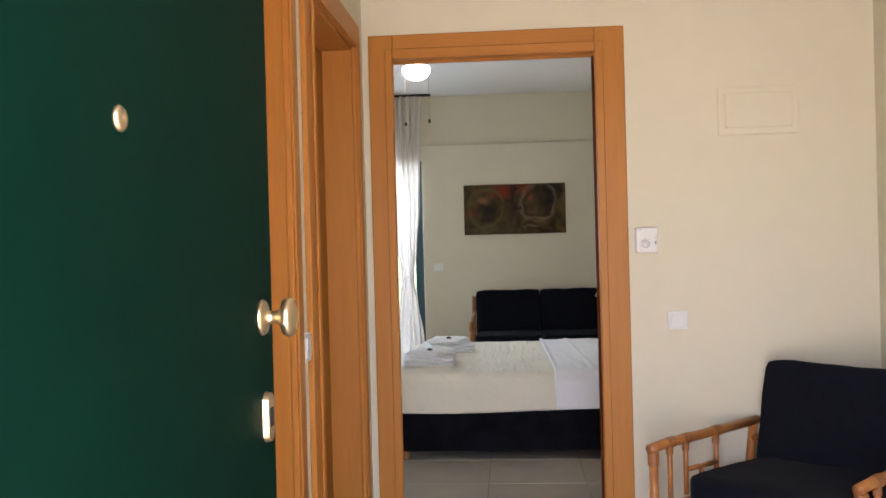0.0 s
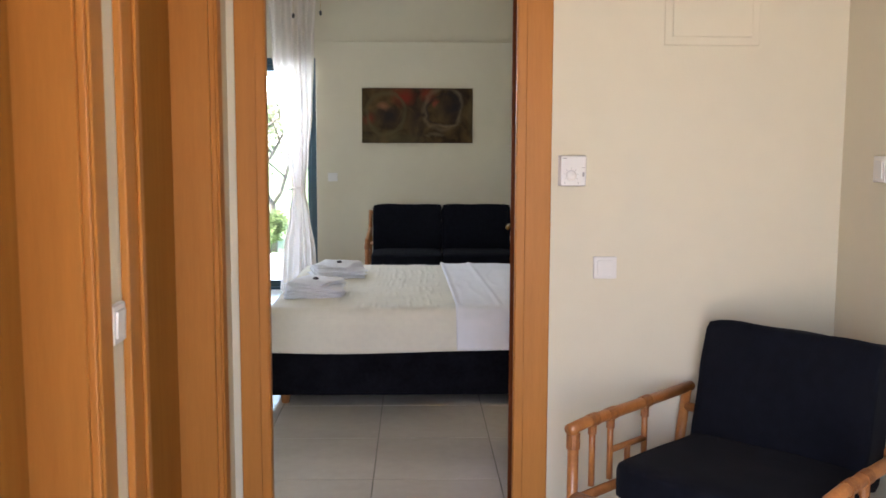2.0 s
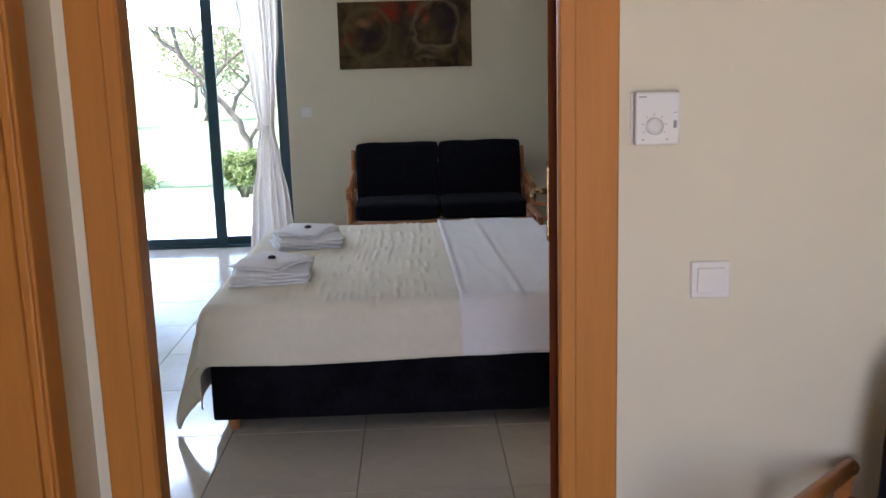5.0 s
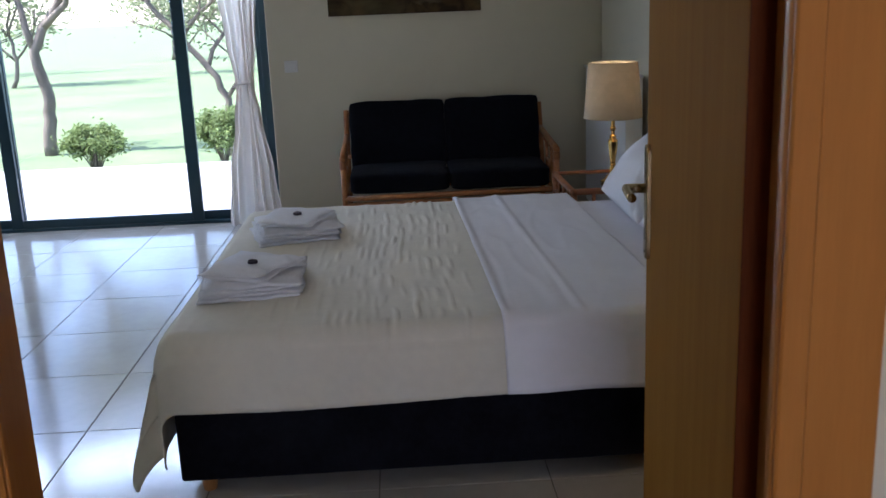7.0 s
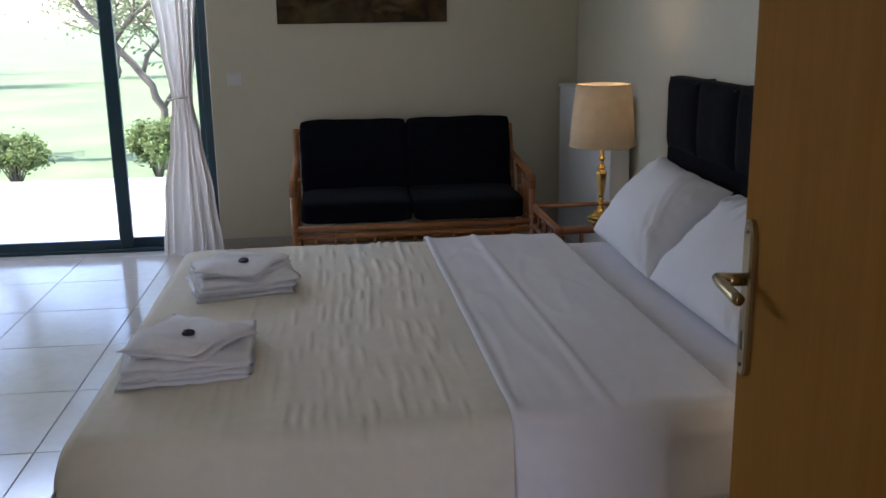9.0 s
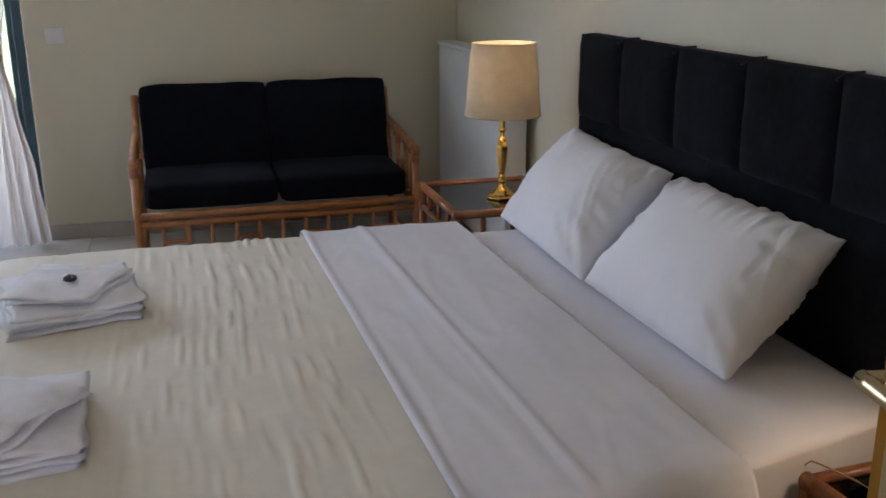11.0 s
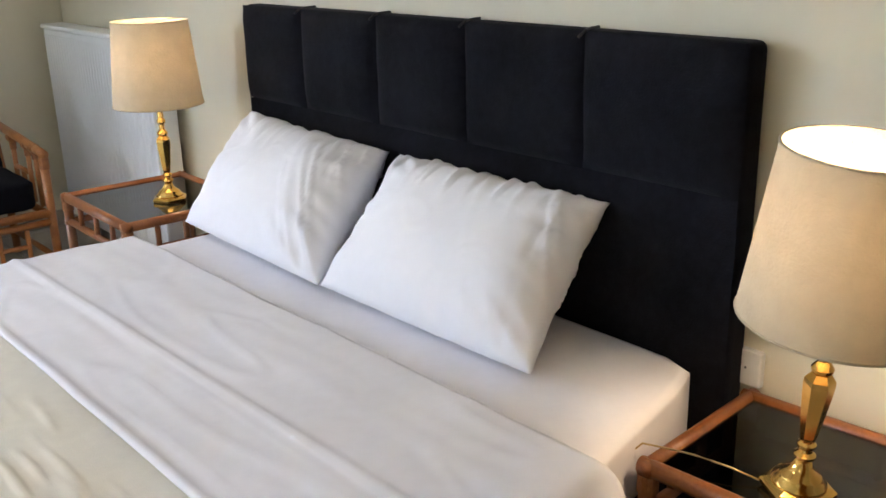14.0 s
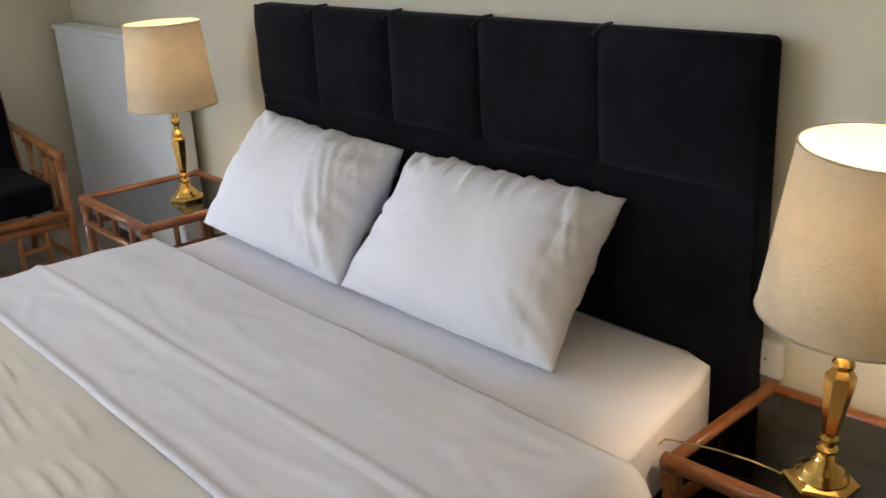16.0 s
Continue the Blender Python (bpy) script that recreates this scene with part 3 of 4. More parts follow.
def spread():
    """Cream bedspread: flat on the bed, hanging on three sides, with full corners at the foot."""
    x0, x1 = BX0 - 0.022, 0.80
    y0, y1 = BY0 - 0.022, BY1 + 0.022
    top, hx, hy = BZ + 0.012, 0.288, 0.162
    rad = 0.05
    bm = mesh()

    def fall(a):
        """Horizontal inset and drop along a rounded edge for the cloth length a past it."""
        arc = rad * math.pi / 2
        if a < -arc:
            return -a - arc + rad, 0.0
        if a < 0:
            t = (a + arc) / rad
            return rad * (1 - math.sin(t)), rad * (1 - math.cos(t))
        return 0.0, rad + a

    def f(s, t):
        # s: along x past the foot edge is negative; t: across
        a = -s
        L = y1 - y0
        b = -t if t < L / 2 else t - L
        ix, dx = fall(a)
        iy, dy = fall(b)
        near = t < L / 2
        ca, cb = max(a, 0.0), max(b, 0.0)
        x = x0 + ix
        y = y0 + iy if near else y1 - iy
        z = top - dx - dy
        if ca > 0 and cb > 0:
            r, th = math.hypot(ca, cb), math.atan2(cb, ca)
            k = math.sin(2 * th)
            z = top - rad - r * (1 + 0.36 * k) - rad * k * 0.3
            out = min(r * 0.55, 0.16) * k
            x -= out * 0.85
            y += (0.10 * k * min(r / 0.3, 1) - 0.03 * k) * (1 if near else -1)
        else:
            flat = 1 if (ca == 0 and cb == 0) else 0.25
            w = wrinkle(x, y)
            z += w * flat
            if cb > 0:
                y += (-1 if near else 1) * (0.006 + 0.010 * noise.noise(Vector((x * 5, 0, 3))) * min(1, cb / 0.2) + 0.012 * cb / 0.24)
                z -= 0.012 * math.sin(x * 4.0 + 1) * cb / 0.24
            if ca > 0:
                x -= 0.006 + 0.012 * noise.noise(Vector((y * 5, 2, 3))) * min(1, ca / 0.2)
        if z < 0.012:
            z = 0.012
        return Vector((x, y, z))

    S = [-hx + 0.02 * i for i in range(15)] + [0.004 * i for i in range(int((x1 - x0) / 0.004) + 12)]
    L = y1 - y0
    T = [-hy + hy * i / 12 for i in range(12)] + [i * L / 190 for i in range(191)] + [L + hy * i / 12 for i in range(1, 13)]
    S = [s for s in S if x0 + s < x1 + 0.03]
    g = [[bm.verts.new(f(s, t)) for t in T] for s in S]
    for i in range(len(S) - 1):
        for j in range(len(T) - 1):
            bm.faces.new((g[i][j], g[i + 1][j], g[i + 1][j + 1], g[i][j + 1]))
    ob = solid("bedspread", bm, M_CREAM, "cream cotton bedspread draped over the bed foot", "bedspread", smooth=True)
    md = ob.modifiers.new("thickness", "SOLIDIFY")
    md.thickness, md.offset = 0.005, 1.0
    return ob


spread()


def top_sheet():
    """White sheet over the bed's upper half with pressed fold lines, hanging on both sides."""
    y0, y1 = BY0 - 0.030, BY1 + 0.030
    rad, top = 0.05, BZ + 0.024
    arc = rad * math.pi / 2
    hy = 0.162
    bm = mesh()

    def f(x, t):
        L = y1 - y0
        near = t < L / 2
        b = -t if near else t - L
        xf = x + 0.035 * (1 - (y0 + t - BY0) / 1.7)
        if b < -arc:
            inn, dz = -b - arc + rad, 0.0
        elif b < 0:
            k = (b + arc) / rad
            inn, dz = rad * (1 - math.sin(k)), rad * (1 - math.cos(k))
        else:
            inn, dz = 0.0, rad + b
        y = y0 + inn if near else y1 - inn
        z = top - dz
        if b < 0:
            for xc, h, w in ((0.682, 0.010, 0.012), (0.865 + 0.02 * (6.8 - y), 0.008, 0.011), (1.03, 0.003, 0.05)):
                z += h * math.exp(-((x - xc) / w) ** 2)
            z += 0.006 * noise.noise(Vector((x * 5, y * 2.2, 7))) + 0.002 * noise.noise(Vector((x * 22, y * 5, 1))) + 0.003 * ridge(Vector((x * 7, y * 1.7, 11)), 0.12)
        else:
            y += (-1 if near else 1) * (0.008 + 0.02 * b / hy + 0.008 * noise.noise(Vector((x * 6, 5, 1))))
        return Vector((xf, y, z))

    X = [0.674 + 0.009 * i for i in range(int((1.20 - 0.674) / 0.009))]
    L = y1 - y0
    T = [-hy + hy * i / 10 for i in range(10)] + [i * L / 110 for i in range(111)] + [L + hy * i / 10 for i in range(1, 11)]
    g = [[bm.verts.new(f(x, t)) for t in T] for x in X]
    for i in range(len(X) - 1):
        for j in range(len(T) - 1):
            bm.faces.new((g[i][j], g[i + 1][j], g[i + 1][j + 1], g[i][j + 1]))
    ob = solid("top_sheet", bm, M_SHEET, "white cotton sheet folded back over the bed", "bed sheet", smooth=True)
    md = ob.modifiers.new("thickness", "SOLIDIFY")
    md.thickness, md.offset = 0.004, 1.0


top_sheet()


def pillow(bl, br, tr, tl, seed, thick=0.21):
    """A stuffed pillow between four seam corners: lower left and right, upper right and left."""
    bl, br, tr, tl = (Vector(c) for c in (bl, br, tr, tl))
    nrm = ((br - bl).normalized().cross((tl - bl).normalized())).normalized()
    bm = mesh()
    for side in (1, -1):
        def f(u, v):
            x, y = 2 * u - 1, 2 * v - 1
            p1 = 1 - 0.08 * (1 - abs(y) ** 1.5) * abs(x) ** 4
            p2 = 1 - (0.11 if y > 0 else 0.0) * (1 - abs(x) ** 1.5) * abs(y) ** 4
            uu, vv = 0.5 + x * p1 / 2, 0.5 + y * p2 / 2
            flat = (bl * (1 - uu) + br * uu) * (1 - vv) + (tl * (1 - uu) + tr * uu) * vv
            b = max(0.0, (1 - abs(x) ** (3.6 if x > 0 else 2.4)) * (1 - abs(y) ** 2.2)) ** 0.6
            edge = (1 - abs(x) ** 12) * (1 - abs(y) ** 12)
            ang, rad = math.atan2(y, x), math.hypot(x, y)
            fold = noise.noise(Vector((ang * 6 + seed, rad * 0.7, seed)))
            rim = max(0.0, min(1.0, (rad - 0.68) / 0.4))
            cr = 0.022 * fold * rim * edge + 0.010 * noise.noise(Vector((x * 1.8, y * 1.6, seed))) * edge
            cr += 0.034 * ridge(Vector((x * 7.5 + seed, y * 0.25, seed + 2)), 0.22) * max(0.0, y - 0.15) ** 1.2 * edge
            cr += 0.026 * ridge(Vector((x * 5.5 + y * 1.4 + seed, y * 0.15, seed + 5)), 0.16) * max(0.0, x - 0.25) * edge
            cr += 0.0015 * ridge(Vector((x * 2.0 + y, y * 1.1 - x, seed + 9)), 0.07) * edge
            hem = (0.008 * noise.noise(Vector((y * 4, seed, 0))) - 0.004) * math.exp(-((x - 0.79) / 0.022) ** 2) * edge
            return flat + nrm * side * (b * thick / 2 + (cr + hem) * 0.9 + 0.0015)
        sheet(bm, f, 84, 60)
    bmesh.ops.remove_doubles(bm, verts=bm.verts[:], dist=0.0042)
    return solid("pillow", bm, M_PILLOW, "plump white cotton pillow leaning on the headboard", "pillow", "pillows on the bed", smooth=True)


pillow((1.350, 6.825, 0.510), (1.335, 6.100, 0.510), (1.675, 6.255, 0.752), (1.685, 6.985, 0.772), 1.7)
pillow((1.340, 6.100, 0.510), (1.368, 5.432, 0.503), (1.695, 5.530, 0.752), (1.680, 6.215, 0.752), 8.3)


def cloth_layer(c, th, seed, dome=0.0, n=26):
    """A thick folded layer of terry between four corners (front left, front right, back right, back left)."""
    c = [Vector(p) for p in c]
    bm = mesh()
    for side in (1, -1):
        def f(u, v):
            x, y = 2 * u - 1, 2 * v - 1
            p = (c[0] * (1 - u) + c[1] * u) * (1 - v) + (c[3] * (1 - u) + c[2] * u) * v
            e = max(0.0, (1 - abs(x) ** 7) * (1 - abs(y) ** 7)) ** 0.5
            soft = noise.noise_vector(Vector((p.x * 11 + seed, p.y * 11, seed)))
            p += Vector((soft.x * 0.014, soft.y * 0.014, soft.z * 0.009 + dome * (1 - x * x) * (1 - y * y)))
            crease = 0.008 * ridge(Vector((p.x * 6 + p.y * 5 + seed, p.y * 5, seed + 2)), 0.16)
            return p + Vector((0, 0, side * th / 2 * e + (crease * e if side > 0 else 0)))
        sheet(bm, f, n, n)
    bmesh.ops.remove_doubles(bm, verts=bm.verts[:], dist=0.0005)
    return bm


def towels(loc, rz, seed):
    t = thing("towel_stack", "stack of folded white towels with a dark flower bead on top", "towels", loc, rz, "towel stacks on the bed")
    for k, (dx, dy, turn) in enumerate(((-0.012, -0.004, 2.0), (0.006, 0.008, -1.0), (-0.004, -0.006, 3.0), (0.010, 0.004, 0.0))):
        m, z = pose(dx, dy, 0, 0, 0, turn), 0.007 + 0.0125 * k
        c = [m @ Vector((x, y, z)) for x, y in ((-0.162, -0.185), (0.152, -0.182), (0.165, 0.165), (-0.148, 0.168))]
        part("bath_towel_fold", cloth_layer(c, 0.0165, seed + k * 3), M_TOWEL, t, "", True)
    for k, (dx, dy, turn) in enumerate(((0.012, 0.010, 4.0), (0.004, 0.0, 1.0), (-0.004, -0.004, -2.0))):
        m, z = pose(dx, dy, 0, 0, 0, turn), 0.056 + 0.0115 * k
        c = [m @ Vector((x, y, z + dz)) for x, y, dz in ((-0.158, -0.098, -0.002), (0.026, -0.178, -0.008), (0.170, 0.006, 0.0), (-0.045, 0.148, 0.006))]
        part("hand_towel_fold", cloth_layer(c, 0.0150, seed + 10 + k * 3, 0.006 * (k == 2)), M_TOWEL, t, "loosely folded white hand towel", True)
    bm = mesh()
    rng = random.Random(int(seed * 10))
    for k in range(9):
        a = 6.2832 * k / 8
        rr = 0.0105 if k < 8 else 0.0
        bmesh.ops.create_icosphere(bm, subdivisions=1, radius=0.0062 + 0.0028 * rng.random(), matrix=Matrix.Translation((0.005 + rr * math.cos(a), -0.055 + rr * math.sin(a), 0.093 + (0.003 if k == 8 else 0))))
    part("bead_flower", bm, M_BEAD, t, "small dark flower-shaped bead cluster")
    return t


towels((-0.043, 5.588, BZ + 0.014), 6, 1.3)
towels((0.019, 6.31, BZ + 0.014), 14, 4.4)


# ---- rattan furniture ----
def rattan_seat(name, label, category, loc, rz, width, seats, depth=0.68, arm=0.53, back=0.74, rise=0.045):
    """Low rattan seat; local front at -y, origin on the floor below its middle."""
    t = thing(name, label, category, loc, rz)
    hw, fy, by = width / 2, -depth / 2, depth / 2
    R = 0.017
    for s in (-1, 1):
        x = s * (hw - R)
        part("front_leg", cane(mesh(), (x, fy, 0), (x, fy, arm - 0.01), R), M_RATTAN, t, "", True)
        bm = mesh()
        if seats > 1:
            tube(bm, [(x, by - 0.13, 0), (x, by - 0.12, 0.30), (x, by - 0.05, 0.58), (x, by, back - 0.03)], R, 10)
        else:
            tube(bm, [(x, by - 0.13, 0), (x, by - 0.12, 0.30), (x, by - 0.075, arm + rise + 0.008)], R, 10)
            xb = s * (hw - 0.17)
            part("back_post", tube(mesh(), [(xb, by - 0.12, 0.29), (xb, by - 0.05, 0.52), (xb, by, back - 0.04)], R * 0.9, 10), M_RATTAN, t, "", True)
        part("back_leg", bm, M_RATTAN, t, "", True)
        bm = mesh()
        tube(bm, [(x, fy - 0.02, arm - 0.006), (x, fy + 0.06, arm + 0.002), (x, fy + 0.30, arm + 0.5 * rise), (x, by - 0.055, arm + rise)], R * 1.05, 10)
        top = part("arm_rest", bm, M_RATTAN, t, "", True)
        for y in (fy + 0.09, fy + 0.18, fy + 0.36):
            zt = arm + 0.02
            part("arm_spindle", cane(mesh(), (x, y, 0.30), (x, y, zt), 0.010), M_RATTAN, t, "", True)
            part("binding", cane(mesh(), (x, y, zt - 0.06), (x, y, zt - 0.012), 0.0135), M_BIND, top)
            bm = mesh()
            cane(bm, (x, y - 0.018, zt - 0.014 + 0.02 * y), (x, y + 0.018, zt - 0.012 + 0.02 * y), R * 1.2, None, 12)
            part("binding", bm, M_BIND, top)
        part("arm_stretcher", cane(mesh(), (x, fy + 0.18, arm - 0.11), (x, fy + 0.36, arm - 0.11), 0.010), M_RATTAN, t, "", True)
        part("arm_spindle", cane(mesh(), (x, fy + 0.27, 0.30), (x, fy + 0.27, arm - 0.11), 0.010), M_RATTAN, t, "", True)
        part("side_rail", cane(mesh(), (x, fy, 0.275), (x, by - 0.12, 0.275), R * 0.9), M_RATTAN, t, "", True)
        part("side_rail", cane(mesh(), (x, fy, 0.10), (x, by - 0.12, 0.10), R * 0.7), M_RATTAN, t, "", True)
        part("binding", cane(mesh(), (x, fy, arm - 0.065), (x, fy, arm - 0.02), R * 1.2, None, 12), M_BIND, top)
    for y in (fy, by - 0.12):
        for z, r in ((0.292, R), (0.255, R * 0.85), (0.10, R * 0.8)):
            part("rail", cane(mesh(), (-hw + R, y, z), (hw - R, y, z), r), M_RATTAN, t, "", True)
    k = max(4, round(width / 0.105))
    for i in range(1, k):
        x = -hw + R + (width - 2 * R) * i / k
        part("front_spindle", cane(mesh(), (x, fy, 0.10), (x, fy, 0.25), 0.0095), M_RATTAN, t, "", True)
        if i % 3 == 1 and i + 1 < k:
            x2 = -hw + R + (width - 2 * R) * (i + 1) / k
            part("front_spindle", cane(mesh(), (x, fy, 0.175), (x2, fy, 0.175), 0.0095), M_RATTAN, t, "", True)
    for z in (0.45, back - 0.05):
        yy = by - 0.09 if z < 0.5 else by - 0.005
        xr = hw - R if seats > 1 or z < 0.5 else hw - 0.17
        part("back_rail", cane(mesh(), (-xr, yy, z), (xr, yy, z), R * 0.9), M_RATTAN, t, "", True)
    cw = (width - 4 * R - (0.02 if seats > 1 else 0.18)) / seats
    for i in range(seats):
        cx = cw * (i + 0.5 - seats / 2)
        bm = mesh()
        puff(bm, cw - 0.006, depth - 0.16, 0.125, Matrix.Translation((cx, -0.055, 0.362)), 12.0, crumple=0.004, seed=i * 3.1)
        part("seat_cushion", bm, M_NAVY, t, "dark navy cloth seat cushion", True)
        bm = mesh()
        puff(bm, cw - 0.003, 0.13, 0.43, Matrix.Translation((cx, by - 0.135, 0.555 + back - 0.74)) @ pose(0, 0, 0, -13, 0, 0), 24.0, crumple=0.006, seed=i * 5.7 + 2, pinch=0.025)
        part("back_cushion", bm, M_NAVY, t, "dark navy cloth back cushion", True)
    return t


rattan_seat("rattan_sofa", "two-seat rattan sofa with dark navy cushions", "sofa", (0.732, 8.37, 0), 0, 1.265, 2, back=0.76)
rattan_seat("rattan_armchair", "rattan armchair with dark navy cushions", "armchair", (1.475, 3.045, 0), -48, 0.80, 1, arm=0.500, back=0.735, rise=0.012)


def nightstand(loc, w, d, label, h=0.47):
    t = thing("rattan_nightstand", label, "nightstand", loc, 0, "nightstands beside the bed")
    R = 0.016
    for sx in (-1, 1):
        for sy in (-1, 1):
            x, y = sx * (w / 2 - R), sy * (d / 2 - R)
            part("leg", cane(mesh(), (x, y, 0), (x, y, h - 0.012), R), M_STAND, t, "", True)
            part("binding", cane(mesh(), (x, y, h - 0.06), (x, y, h - 0.026), R * 1.2, None, 12), M_BIND, t)
    for z, r in ((h - 0.014, R), (h - 0.10, R * 0.75), (0.12, R * 0.75)):
        for sy in (-1, 1):
            y = sy * (d / 2 - R)
            part("rail", cane(mesh(), (-w / 2, y, z), (w / 2, y, z), r), M_STAND, t, "", True)
        for sx in (-1, 1):
            x = sx * (w / 2 - R)
            part("rail", cane(mesh(), (x, -d / 2, z), (x, d / 2, z), r), M_STAND, t, "", True)
    for i in (-1, 0, 1):
        for sy in (-1, 1):
            part("spindle", cane(mesh(), (i * w / 4, sy * (d / 2 - R), h - 0.10), (i * w / 4, sy * (d / 2 - R), h - 0.02), 0.009), M_STAND, t, "", True)
        for sx in (-1, 1):
            part("spindle", cane(mesh(), (sx * (w / 2 - R), i * d / 4, h - 0.10), (sx * (w / 2 - R), i * d / 4, h - 0.02), 0.009), M_STAND, t, "", True)
    g = part("glass_top", box(mesh(), -w / 2 + 0.026, w / 2 - 0.026, -d / 2 + 0.026, d / 2 - 0.026, h - 0.016, h - 0.008, 0.001), M_SMOKE, t, "smoked glass top")
    return t


nightstand((1.480, 7.320, 0), 0.46, 0.54, "rattan nightstand with smoked glass top beyond the bed")
nightstand((1.585, 4.935, 0), 0.38, 0.54, "rattan nightstand with smoked glass top by the door", 0.425).matrix_world = pose(1.585, 4.935, 0, 0, 0, 4)


def table_lamp(x, y, z, label, sag=0.0):
    t = thing("table_lamp", label, "table lamp", (x, y, z), 0, "table lamps on the nightstands")
    bm = mesh()
    lathe(bm, [(0.0, 0.0), (0.0592, 0.0), (0.0608, 0.003), (0.0608, 0.009), (0.056, 0.013), (0.0448, 0.017)], 6)
    part("foot", bm, M_BRASS, t, "six-sided brass foot")
    bm = mesh()
    lathe(bm, [(0.044, 0.015), (0.0432, 0.021), (0.0368, 0.025), (0.0344, 0.031), (0.032, 0.034), (0.0224, 0.04), (0.016, 0.05), (0.012, 0.062)], 32)
    part("foot_dome", bm, M_BRASS, t, "stepped round brass dome", True)
    bm = mesh()
    lathe(bm, [(0.012, 0.06), (0.0176, 0.0663), (0.0176, 0.0706), (0.0114, 0.076), (0.0106, 0.0814), (0.015, 0.0857), (0.015, 0.0899), (0.0106, 0.0943)], 24)
    lathe(bm, [(0.011, 0.0932), (0.0132, 0.1028), (0.0176, 0.1351), (0.0224, 0.1781), (0.0242, 0.1996), (0.0233, 0.2071), (0.015, 0.2179)], 6)
    lathe(bm, [(0.0114, 0.2168), (0.0167, 0.2222), (0.0176, 0.2276), (0.0141, 0.2329), (0.0088, 0.2394), (0.0092, 0.2555), (0.0141, 0.263), (0.0141, 0.2684), (0.0097, 0.277), (0.0088, 0.324)], 24)
    part("column", bm, M_BRASS, t, "turned brass column")
    zs, zt, rb, rt = 0.322 - sag, 0.586 - sag, 0.143, 0.119

    def f(k):
        return lambda u, v: Vector(((rb + (rt - rb) * v - k) * math.cos(6.2832 * u), (rb + (rt - rb) * v - k) * math.sin(6.2832 * u), zs + (zt - zs) * v))
    bm = mesh()
    sheet(bm, f(0.0), 64, 8)
    sh = part("shade", bm, M_LINEN, t, "natural linen lampshade, lit from inside", True)
    for zz, rr in ((zs, rb), (zt, rt)):
        bm = mesh()
        tube(bm, [(rr * math.cos(6.2832 * k / 48), rr * math.sin(6.2832 * k / 48), zz) for k in range(49)], 0.0022, 6)
        part("rim", bm, M_LINEN, sh, "", True)
    bm = mesh()
    cane(bm, (0, 0, 0.322), (0, 0, 0.40), 0.011, None, 12)
    part("bulb_holder", bm, M_WHITEP, t)
    bm = mesh()
    lathe(bm, [(0.012, 0.395), (0.016, 0.41), (0.028, 0.445), (0.028, 0.46), (0.02, 0.478), (0.0, 0.485)], 16, caps=False)
    part("bulb", bm, M_BULB, t, "lit bulb", True).visible_shadow = False
    return t


table_lamp(1.50, 7.255, 0.463, "brass table lamp with lit linen shade beyond the bed")
table_lamp(1.506, 4.965, 0.417, "brass table lamp with lit linen shade by the door", 0.010).matrix_world = pose(1.506, 4.965, 0.417, 5.5, -0.5, 0)
bm = mesh()
tube(bm, [(1.478, 5.012, 0.423), (1.460, 5.06, 0.435), (1.442, 5.12, 0.440), (1.424, 5.17, 0.440), (1.412, 5.205, 0.438), (1.407, 5.220, 0.420), (1.404, 5.224, 0.32)], 0.0018, 6)
solid("lamp_cord", bm, M_OLDBRASS, "thin lamp cord running over the nightstand edge", "cord", smooth=True)


